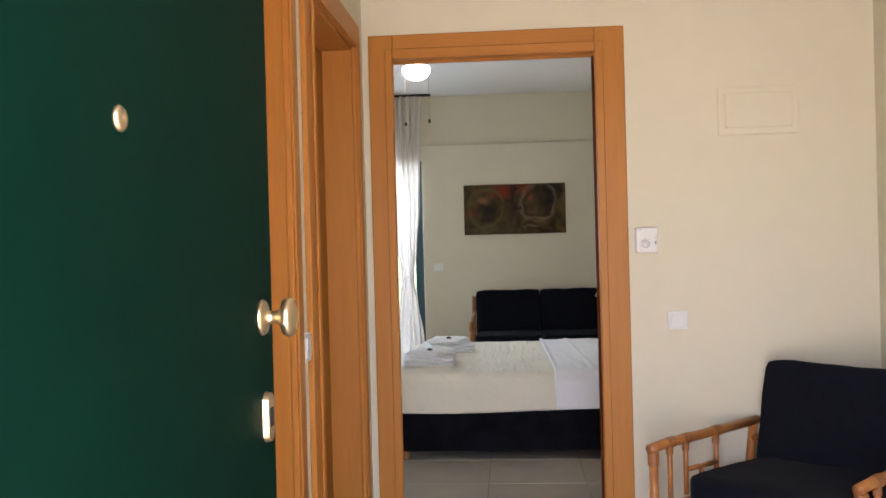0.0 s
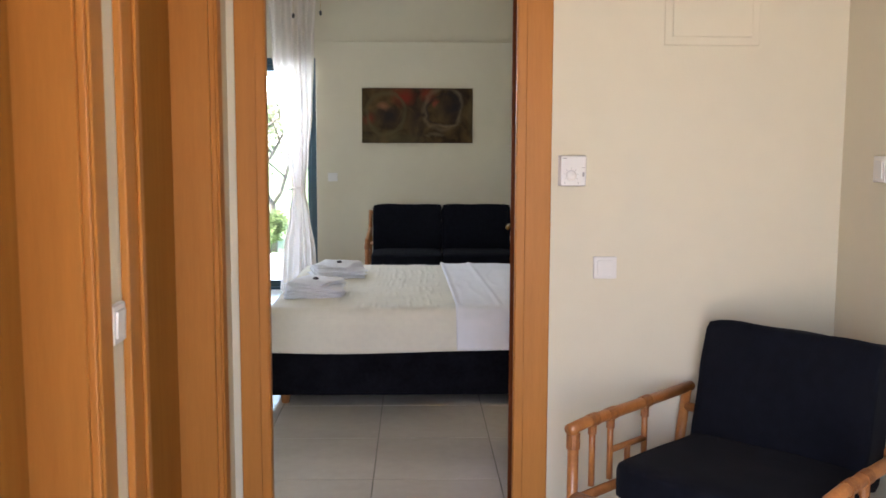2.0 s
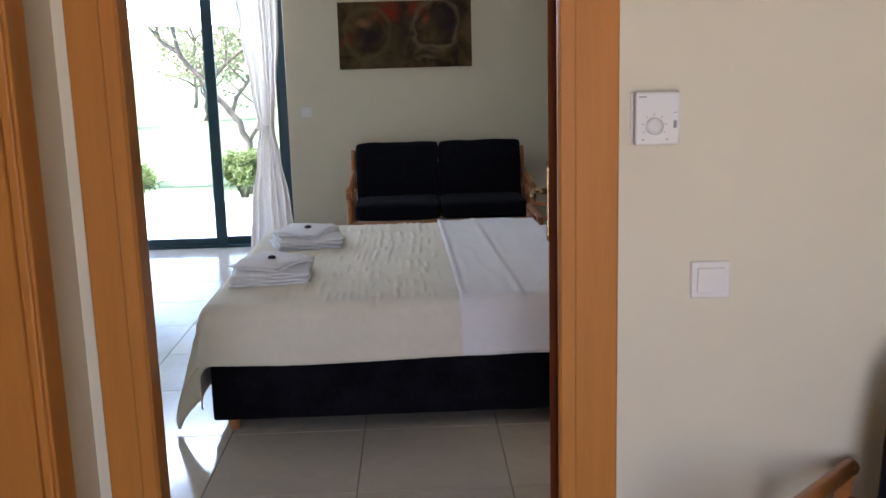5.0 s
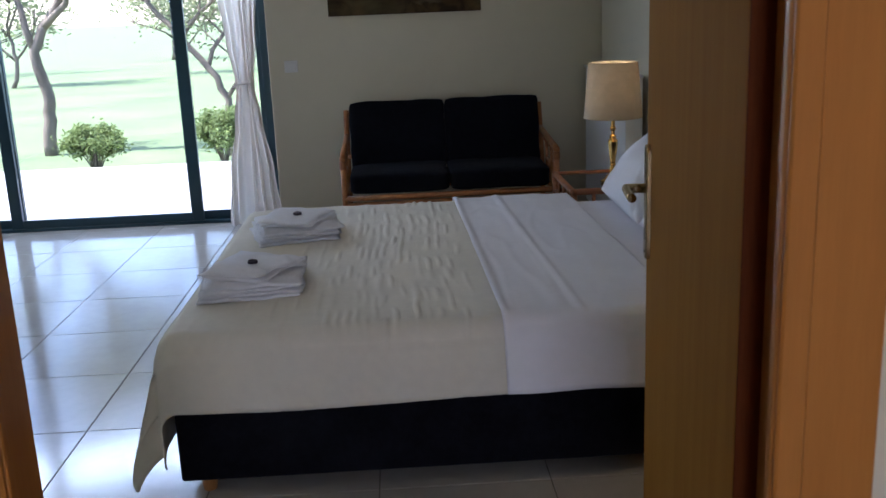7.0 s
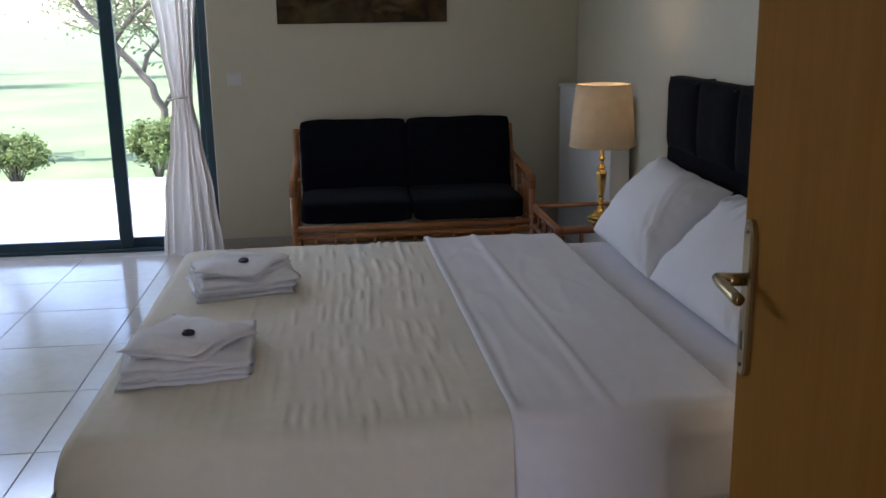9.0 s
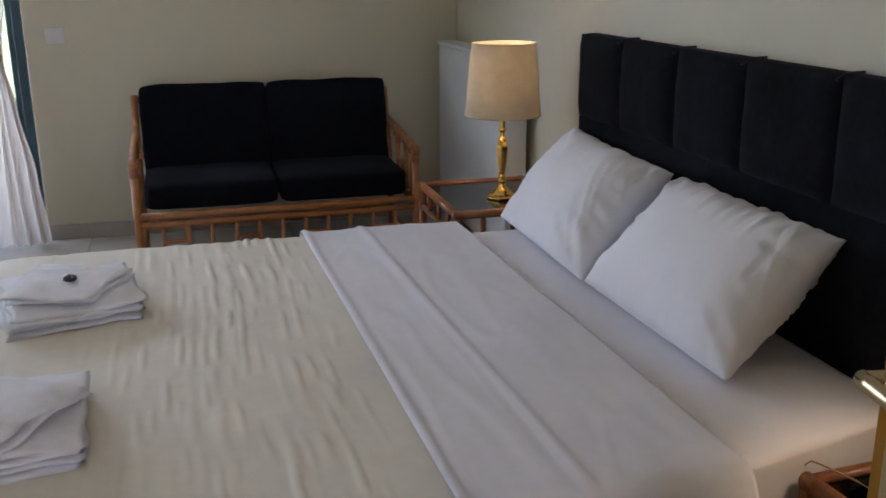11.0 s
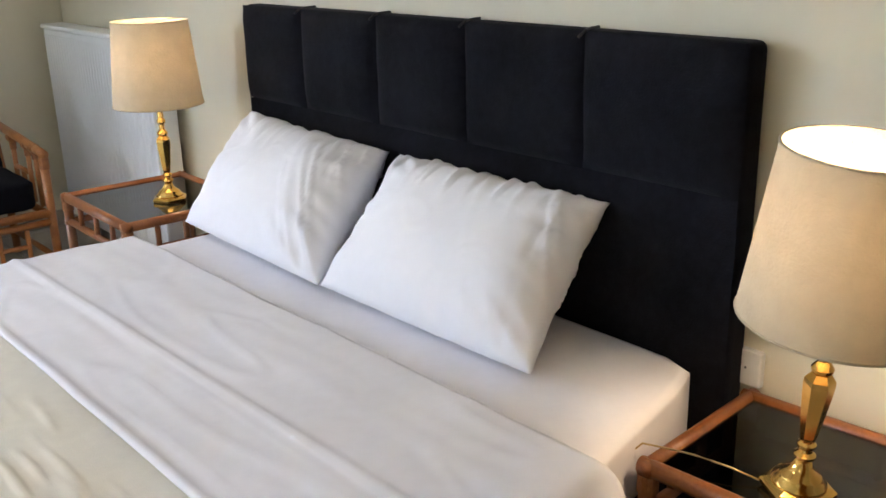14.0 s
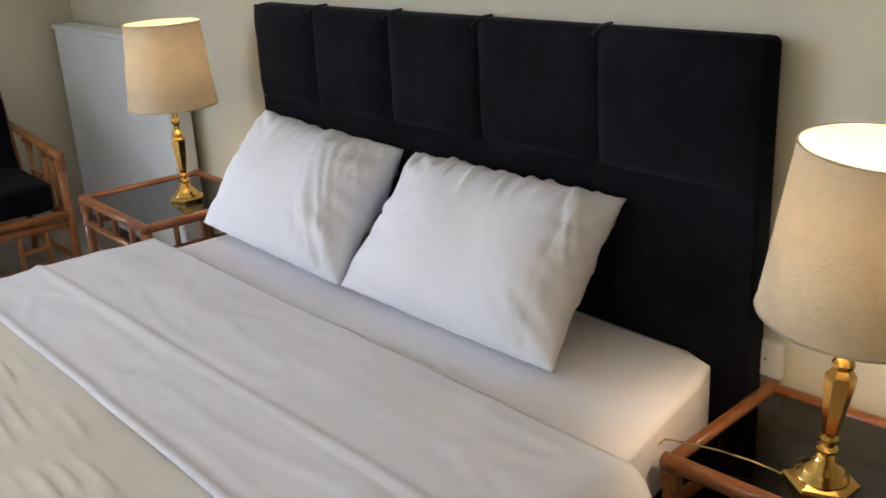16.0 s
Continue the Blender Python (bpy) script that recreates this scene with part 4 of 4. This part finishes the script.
# ---- wall things ----
def picture():
    t = thing("painting", "dark brown abstract canvas with two ringed forms", "painting", (0.523, YN, 1.552))
    m = bpy.data.materials.new("brown_abstract_paint")
    m.use_nodes = True
    n, l = m.node_tree.nodes, m.node_tree.links
    p = n["Principled BSDF"]
    tc, no = n.new("ShaderNodeTexCoord"), n.new("ShaderNodeTexNoise")
    no.inputs["Scale"].default_value, no.inputs["Detail"].default_value, no.inputs["Distortion"].default_value = 7.0, 6.0, 0.8
    l.new(tc.outputs["Object"], no.inputs["Vector"])
    base = n.new("ShaderNodeValToRGB")
    el = base.color_ramp.elements
    el[0].position, el[0].color = 0.35, (0.026, 0.015, 0.007, 1)
    el[1].position, el[1].color = 0.68, (0.115, 0.070, 0.024, 1)
    l.new(no.outputs["Fac"], base.inputs["Fac"])
    col = base.outputs["Color"]

    def ball(c, sx, sz, stops):
        """A blot round c: strength by distance, given as (distance, strength)."""
        mp = n.new("ShaderNodeMapping")
        mp.inputs["Location"].default_value = (-c[0] / sx, 0, -c[1] / sz)
        mp.inputs["Scale"].default_value = (1 / sx, 0.0, 1 / sz)
        ad = n.new("ShaderNodeMix")
        ad.data_type = "VECTOR"
        ad.inputs["Factor"].default_value = 0.10
        l.new(tc.outputs["Object"], ad.inputs[4])
        l.new(off.outputs["Vector"], ad.inputs[5])
        l.new(ad.outputs[1], mp.inputs["Vector"])
        ln = n.new("ShaderNodeVectorMath")
        ln.operation = "LENGTH"
        l.new(mp.outputs["Vector"], ln.inputs[0])
        rp = n.new("ShaderNodeValToRGB")
        el = rp.color_ramp.elements
        while len(el) < len(stops):
            el.new(0.5)
        for e, (at, k) in zip(el, stops):
            e.position, e.color = at, (k, k, k, 1)
        l.new(ln.outputs["Value"], rp.inputs["Fac"])
        return rp.outputs["Color"]

    def lay(fac, color, amount):
        nonlocal col
        mu, mb = n.new("ShaderNodeMath"), n.new("ShaderNodeMath")
        mu.operation = mb.operation = "MULTIPLY"
        mu.inputs[1].default_value = amount
        l.new(fac, mu.inputs[0])
        l.new(mu.outputs[0], mb.inputs[0])
        l.new(streak.outputs["Fac"], mb.inputs[1])
        mx = n.new("ShaderNodeMix")
        mx.data_type = "RGBA"
        l.new(mb.outputs[0], mx.inputs["Factor"])
        l.new(col, mx.inputs[6])
        mx.inputs[7].default_value = (*color, 1)
        col = mx.outputs[2]

    off = n.new("ShaderNodeVectorMath")
    off.operation = "SUBTRACT"
    l.new(no.outputs["Color"], off.inputs[0])
    off.inputs[1].default_value = (0.5, 0.5, 0.5)
    streak = n.new("ShaderNodeTexNoise")
    streak.inputs["Scale"].default_value, streak.inputs["Detail"].default_value = 9.0, 5.0
    l.new(tc.outputs["Object"], streak.inputs["Vector"])
    SOFT, RING = ((0.0, 1), (1.0, 0)), ((0.70, 0), (0.86, 1), (1.0, 0))
    RED, OLIVE, PALE, DARK = (0.20, 0.022, 0.012), (0.10, 0.080, 0.035), (0.22, 0.17, 0.10), (0.016, 0.011, 0.014)
    for c, sx, sz, stops, color, amount in (
            ((0.0, -0.02), 0.09, 0.40, SOFT, DARK, 1.2), ((-0.20, -0.19), 0.30, 0.09, SOFT, OLIVE, 1.3),
            ((0.44, 0.02), 0.05, 0.30, SOFT, OLIVE, 1.5), ((-0.44, -0.02), 0.05, 0.30, SOFT, OLIVE, 0.9),
            ((-0.11, 0.15), 0.11, 0.10, SOFT, RED, 1.9), ((-0.38, -0.02), 0.07, 0.06, SOFT, RED, 1.6), ((0.08, 0.17), 0.09, 0.07, SOFT, RED, 1.8),
            ((-0.22, -0.01), 0.16, 0.10, SOFT, DARK, 1.9), ((0.27, 0.07), 0.15, 0.15, SOFT, DARK, 1.9),
            ((-0.25, 0.02), 0.17, 0.19, RING, OLIVE, 1.5), ((0.20, 0.05), 0.17, 0.19, RING, PALE, 0.9),
            ((-0.26, 0.075), 0.06, 0.05, SOFT, (0.24, 0.11, 0.055), 1.8), ((0.145, 0.10), 0.035, 0.05, SOFT, (0.30, 0.05, 0.03), 1.9),
            ((0.20, 0.045), 0.15, 0.125, ((0.80, 0), (0.90, 1), (1.0, 0)), DARK, 1.2), ((0.22, -0.075), 0.12, 0.022, SOFT, PALE, 1.6), ((0.13, -0.15), 0.10, 0.020, SOFT, PALE, 1.1)):
        lay(ball(c, sx, sz, stops), color, amount)
    l.new(col, p.inputs["Base Color"])
    p.inputs["Roughness"].default_value, p.inputs["Specular IOR Level"].default_value = 0.75, 0.2
    bp = n.new("ShaderNodeBump")
    bp.inputs["Strength"].default_value, bp.inputs["Distance"].default_value = 0.3, 0.004
    l.new(no.outputs["Fac"], bp.inputs["Height"])
    l.new(bp.outputs["Normal"], p.inputs["Normal"])
    part("canvas", box(mesh(), -0.485, 0.485, -0.028, 0.0, -0.2385, 0.2385, 0.003, 2), m, t)
    return t


picture()


def radiator():
    t = thing("radiator", "white enamelled panel radiator on the headboard wall", "radiator", (1.71, 8.23, 0))
    part("body", box(mesh(), -0.045, 0.05, -0.54, 0.55, 0.07, 0.93, 0.008, 3), M_RAD, t, "", True)
    part("top_grille", box(mesh(), -0.055, 0.052, -0.545, 0.555, 0.93, 0.95, 0.006, 2), M_RAD, t)
    for i in range(36):
        y = -0.525 + 1.06 * i / 35
        part("rib", box(mesh(), -0.0460, -0.044, y - 0.011, y + 0.011, 0.10, 0.905, 0.0015, 1), M_RAD, t)
    for y in (-0.45, 0.45):
        part("foot", box(mesh(), -0.03, 0.04, y - 0.02, y + 0.02, 0, 0.075, 0.003), M_RAD, t)
    return t


radiator()


def wall_plate(name, label, loc, rz, w, h, d, rocker=True):
    t = thing(name, label, name.replace("_", " "), loc, rz)
    part("plate", box(mesh(), -w / 2, w / 2, -d, 0, -h / 2, h / 2, 0.003, 2), M_WHITEP, t)
    if rocker:
        part("rocker", box(mesh(), -w / 2 + 0.012, w / 2 - 0.012, -d - 0.004, -d + 0.002, -h / 2 + 0.012, h / 2 - 0.012, 0.002, 2, pose(0, 0, 0, 2, 0, 0)), M_WHITEP, t)
    return t


wall_plate("light_switch", "white square light switch under the thermostat", (1.138, Y0, 0.908), 0, 0.078, 0.074, 0.010)
wall_plate("light_switch", "white double light switch beside the sofa", (-0.223, YN, 1.013), 0, 0.085, 0.075, 0.012)
wall_plate("light_switch", "white light switch on the wall behind the armchair", (HE, 3.275, 1.245), -90, 0.075, 0.08, 0.014)
wall_plate("light_switch", "white light switch between the hall side doors", (HX, 2.327, 0.957), 90, 0.075, 0.08, 0.014)
s = wall_plate("power_socket", "white wall socket beside the headboard", (XE, 5.245, 0.455), 90, 0.085, 0.075, 0.018, False)
s.matrix_world = pose(XE, 5.245, 0.455, 0, 0, -90)
for dy in (-0.0095, 0.0095):
    bm = mesh()
    cane(bm, (dy, -0.0185, 0), (dy, -0.0175, 0), 0.0025)
    part("socket_hole", bm, M_BLACK, s)


def thermostat():
    t = thing("thermostat", "white square room thermostat with a round dial", "thermostat", (1.022, Y0, 1.230))
    part("back_plate", box(mesh(), -0.046, 0.046, -0.008, 0, -0.05, 0.05, 0.002), M_WHITEP, t)
    part("cover", box(mesh(), -0.043, 0.043, -0.032, -0.008, -0.05, 0.05, 0.005, 3), M_WHITEP, t)
    bm = mesh()
    lathe(bm, [(0.0165, 0.0), (0.0165, 0.008), (0.013, 0.012), (0.0, 0.0125)], 28)
    bmesh.ops.transform(bm, matrix=pose(-0.007, -0.031, -0.014, 90, 0, 0), verts=bm.verts[:])
    part("dial", bm, M_WHITEP, t, "round white temperature dial", True)
    for k in range(7):
        a = radians(-30 + 40 * k)
        q = pose(-0.007 + 0.0225 * math.cos(a), -0.0325, -0.014 + 0.0225 * math.sin(a), 0, -math.degrees(a), 0)
        part("scale_mark", box(mesh(), -0.0022, 0.0022, -0.0006, 0.0006, -0.0007, 0.0007, 0, 1, q), M_GREYP, t)
    part("printed_mark", box(mesh(), -0.037, -0.022, -0.0328, -0.0318, 0.040, 0.0425), M_GREYP, t)
    part("slider", box(mesh(), 0.030, 0.036, -0.036, -0.031, -0.018, -0.004, 0.001), M_GREYP, t, "small grey slide switch")
    part("printed_mark", box(mesh(), 0.029, 0.037, -0.0328, -0.0318, 0.010, 0.0115), M_GREYP, t)
    for x in (-0.030, 0.016):
        part("printed_mark", box(mesh(), x, x + 0.004, -0.0328, -0.0318, -0.041, -0.038), M_GREYP, t)
    return t


thermostat()
t = thing("fuse_box_cover", "white flush electric box cover on the hall wall", "fuse box", (1.472, Y0, 1.733))
part("frame", box(mesh(), -0.157, 0.157, -0.008, 0, -0.095, 0.095, 0.003, 2), M_WALL, t)
part("lid", box(mesh(), -0.131, 0.131, -0.014, -0.006, -0.068, 0.07, 0.003, 2), M_WALL, t)


# ---- ceiling fan ----
def ceiling_fan():
    t = thing("ceiling_fan", "brass ceiling fan with dark blades and a lit glass bowl", "ceiling fan", (-0.12, 6.04, 0))
    bm = mesh()
    lathe(bm, [(0.0, ZC), (0.065, ZC), (0.06, ZC - 0.03), (0.02, ZC - 0.045), (0.014, ZC - 0.09), (0.05, ZC - 0.10), (0.105, ZC - 0.115), (0.11, ZC - 0.165), (0.085, ZC - 0.20), (0.06, ZC - 0.215), (0.06, ZC - 0.235), (0.082, ZC - 0.245), (0.0, ZC - 0.246)][::-1], 32)
    part("motor_housing", bm, M_OLDBRASS, t, "brass motor housing", True)
    bm = mesh()
    lathe(bm, [(0.088, ZC - 0.246), (0.096, ZC - 0.262), (0.092, ZC - 0.285), (0.072, ZC - 0.315), (0.04, ZC - 0.333), (0.0, ZC - 0.338)], 32)
    b = part("glass_bowl", bm, M_BOWL, t, "lit opal glass bowl", True)
    b.visible_shadow = False
    for k in range(5):
        q = pose(0, 0, ZC - 0.15, 0, 0, 72 * k + 20)
        bm = mesh()
        box(bm, 0.10, 0.22, -0.014, 0.014, -0.003, 0.003, 0.001, 1, q)
        arm = part("blade_arm", bm, M_OLDBRASS, t)
        bm = mesh()
        box(bm, 0.20, 0.60, -0.062, 0.062, -0.004, 0.004, 0.003, 2, q @ pose(0, 0, 0, 11, 0, 0))
        part("blade", bm, M_BLADE, arm, "dark brown fan blade")
    for x, y in ((0.085, -0.06), (-0.085, 0.06)):
        bm = mesh()
        cane(bm, (x, y, 2.06), (x, y, ZC - 0.235), 0.0012, None, 5)
        c = part("pull_chain", bm, M_OLDBRASS, t, "thin pull chain")
        bm = mesh()
        lathe(bm, [(0.0, 2.035), (0.006, 2.04), (0.009, 2.052), (0.005, 2.064), (0.0, 2.066)], 10, (x, y, 0))
        part("chain_pull", bm, M_BLACK, c, "dark wooden chain pull", True)
    return t


ceiling_fan()


# ---- garden ----
def leaves(bm, rng, c, spread_v, n, size):
    for _ in range(n):
        p = Vector(c) + Vector((rng.gauss(0, 1) * spread_v[0], rng.gauss(0, 1) * spread_v[1], rng.gauss(0, 1) * spread_v[2]))
        q = Euler((rng.uniform(0, 6.28), rng.uniform(0, 6.28), rng.uniform(0, 6.28))).to_matrix()
        s = size * rng.uniform(0.6, 1.3)
        pts = [Vector((0, -s, 0)), Vector((s * 0.42, 0, s * 0.12)), Vector((0, s, 0)), Vector((-s * 0.42, 0, s * 0.12))]
        bm.faces.new([bm.verts.new(p + q @ w) for w in pts])


def tree(loc, trunk, girth, seed, label, forks, n_leaf=76, size=0.036, reach=1.0):
    """A garden tree: a bent trunk through the given (x, y, z), limbs and a loose crown of small leaves."""
    rng = random.Random(seed)
    t = thing("tree", label, "tree", loc, 0)
    wood, crown = mesh(), mesh()

    def limb(p, d, length, r, level):
        pts, q, dd = [p], p.copy(), d.copy()
        for _ in range(5):
            dd = (dd + Vector((rng.gauss(0, 0.20), rng.gauss(0, 0.20), rng.gauss(0.02, 0.12)))).normalized()
            q = q + dd * length / 5
            pts.append(q.copy())
        tube(wood, pts, r, 7, 0.5)
        if level >= 2:
            for k in (2, 3, 4, 5):
                leaves(crown, rng, pts[k], (0.15 * reach, 0.15 * reach, 0.11 * reach), n_leaf // 4, size)
        if level < 3:
            for k in range(3):
                nd = (dd * 0.6 + Vector((rng.gauss(0, 0.7), rng.gauss(0, 0.7), rng.uniform(-0.1, 0.6)))).normalized()
                limb(pts[rng.choice((2, 3, 4, 5))], nd, length * rng.uniform(0.5, 0.75), r * 0.5, level + 1)

    pts = [Vector(p) for p in trunk]
    fine = []
    for i, (a, b) in enumerate(zip(pts, pts[1:])):
        for k in range(3):
            fine.append(a.lerp(b, k / 3) + Vector((rng.gauss(0, 0.012), rng.gauss(0, 0.012), 0)) * reach)
    fine.append(pts[-1])
    tube(wood, fine, girth, 10, 0.45)
    for at, d, length in forks:
        limb(pts[at].copy(), Vector(d).normalized(), length, girth * 0.55, 1)
    part("trunk", wood, M_BARK, t, "bent grey-brown trunk with bare limbs", True)
    part("crown", crown, M_FOL, t, "loose olive-green crown with gaps")
    return t


tree((-3.66, 14.0, 0), [(0, 0, -0.17), (0.02, 0, 0.25), (0.06, 0, 0.53), (-0.02, 0, 1.03), (0.08, 0.05, 1.30), (0.42, 0.1, 1.75), (0.5, 0.2, 2.4)], 0.085, 3, "slender garden tree beyond the terrace",
     ((3, (-0.4, 0.1, 1), 1.3), (4, (0.9, -0.2, 0.5), 1.1), (5, (0.5, 0.3, 0.9), 1.2), (5, (-0.5, -0.3, 0.9), 1.2), (6, (0.3, 0.2, 1), 1.1), (6, (-0.7, 0.2, 0.6), 1.1)))
tree((-1.40, 13.3, 0), [(0, 0, -0.17), (-0.02, 0, 0.20), (-0.03, 0, 0.46), (-0.20, 0.02, 0.82), (-0.47, 0.05, 1.13), (-0.78, 0.1, 1.52), (-0.9, 0.15, 2.1)], 0.05, 11, "crooked garden tree behind the shrub",
     ((2, (0.1, 0, 1), 1.1), (3, (0.45, 0.1, 0.9), 1.0), (4, (0.5, -0.1, 0.9), 0.9), (5, (-0.8, 0, 0.5), 0.8), (6, (0.4, 0.2, 1), 1.0), (6, (-0.6, 0, 0.8), 1.0)), 56)
for i, (x, y, h) in enumerate(((-9, 27, 5.5), (-5.5, 30, 5), (-2.5, 34, 6), (-13, 33, 6.5), (1.5, 30, 5.5), (-8, 40, 7))):
    s = h / 5.5
    tree((x, y, 0), [(0, 0, -0.17), (0.1, 0, 0.5 * s), (-0.05, 0.1, 1.1 * s), (0.15, 0, 1.9 * s)], 0.06 * s, 40 + i, "sunlit tree at the far side of the lawn",
         ((1, (0.8, 0.2, 0.7), 1.5 * s), (1, (-0.7, -0.2, 0.6), 1.5 * s), (2, (-0.8, 0.3, 0.7), 1.6 * s), (2, (0.6, -0.4, 0.8), 1.6 * s), (3, (0.3, 0.2, 1), 1.7 * s), (3, (-0.6, -0.2, 0.9), 1.7 * s)), 30, 0.075, 2.4 * s)


def shrub(loc, w, h, seed, n, label, size=0.024):
    rng = random.Random(seed)
    t = thing("shrub", label, "shrub", loc, 0)
    wood, crown = mesh(), mesh()
    for _ in range(22):
        a, r = rng.uniform(0, 6.28), rng.uniform(0.15, 1.0) ** 0.5
        tip = Vector((math.cos(a) * r * w / 2, math.sin(a) * r * w / 2, h * (0.95 - 0.45 * r * r) * rng.uniform(0.75, 1.05)))
        tube(wood, [(0, 0, -0.16), tuple(tip * 0.5 + Vector((0, 0, 0.02))), tuple(tip)], 0.008, 5, 0.4)
        leaves(crown, rng, tip * 0.92, (w * 0.085, w * 0.085, h * 0.09), n // 22, size)
        leaves(crown, rng, tip * 0.6, (w * 0.08, w * 0.08, h * 0.10), n // 44, size)
    part("stem", wood, M_BARK, t)
    part("foliage", crown, M_SHRUB, t)
    return t


shrub((-2.60, 12.25, 0), 0.58, 0.40, 5, 3200, "small round garden shrub at the terrace edge")
shrub((-1.32, 12.25, 0), 0.50, 0.50, 9, 3200, "taller dark green shrub at the terrace edge")


# ---- floor tiles ----
PX, PY, GAP = 0.4985, 0.530, 0.0035
tile_meshes = {}


def tile(x0, x1, y0, y1, z, material, parent):
    key = (round(x1 - x0, 3), round(y1 - y0, 3), material.name)
    if key not in tile_meshes:
        bm = box(mesh(), -key[0] / 2, key[0] / 2, -key[1] / 2, key[1] / 2, -0.006, 0.0, 0.0012)
        me = bpy.data.meshes.new("tile")
        bm.to_mesh(me)
        bm.free()
        me.materials.append(material)
        tile_meshes[key] = me
    ob = new("tile", tile_meshes[key])
    ob.parent = parent
    ob.location = ((x0 + x1) / 2, (y0 + y1) / 2, z)


def lay_tiles(X0, X1, YA, YB, z=0.0, material=M_TILE, parent=FLOOR):
    i0, j0 = math.floor((X0 + 0.657) / PX), math.floor((YA - 5.640) / PY)
    for i in range(i0, i0 + 18):
        for j in range(j0, j0 + 16):
            a, b = max(X0, -0.657 + i * PX + GAP / 2), min(X1, -0.657 + (i + 1) * PX - GAP / 2)
            c, d = max(YA, 5.640 + j * PY + GAP / 2), min(YB, 5.640 + (j + 1) * PY - GAP / 2)
            if b - a > 0.01 and d - c > 0.01:
                tile(a, b, c, d, z, material, parent)


lay_tiles(XW, XE, Y1, YN + 0.06)
lay_tiles(0.002, 0.868, Y0, Y1)
lay_tiles(HX, HE, YS - 0.15, Y0)
lay_tiles(-7.0, 1.6, YN + 0.23, 11.97, -0.030, M_TERRACE, TERRACE)
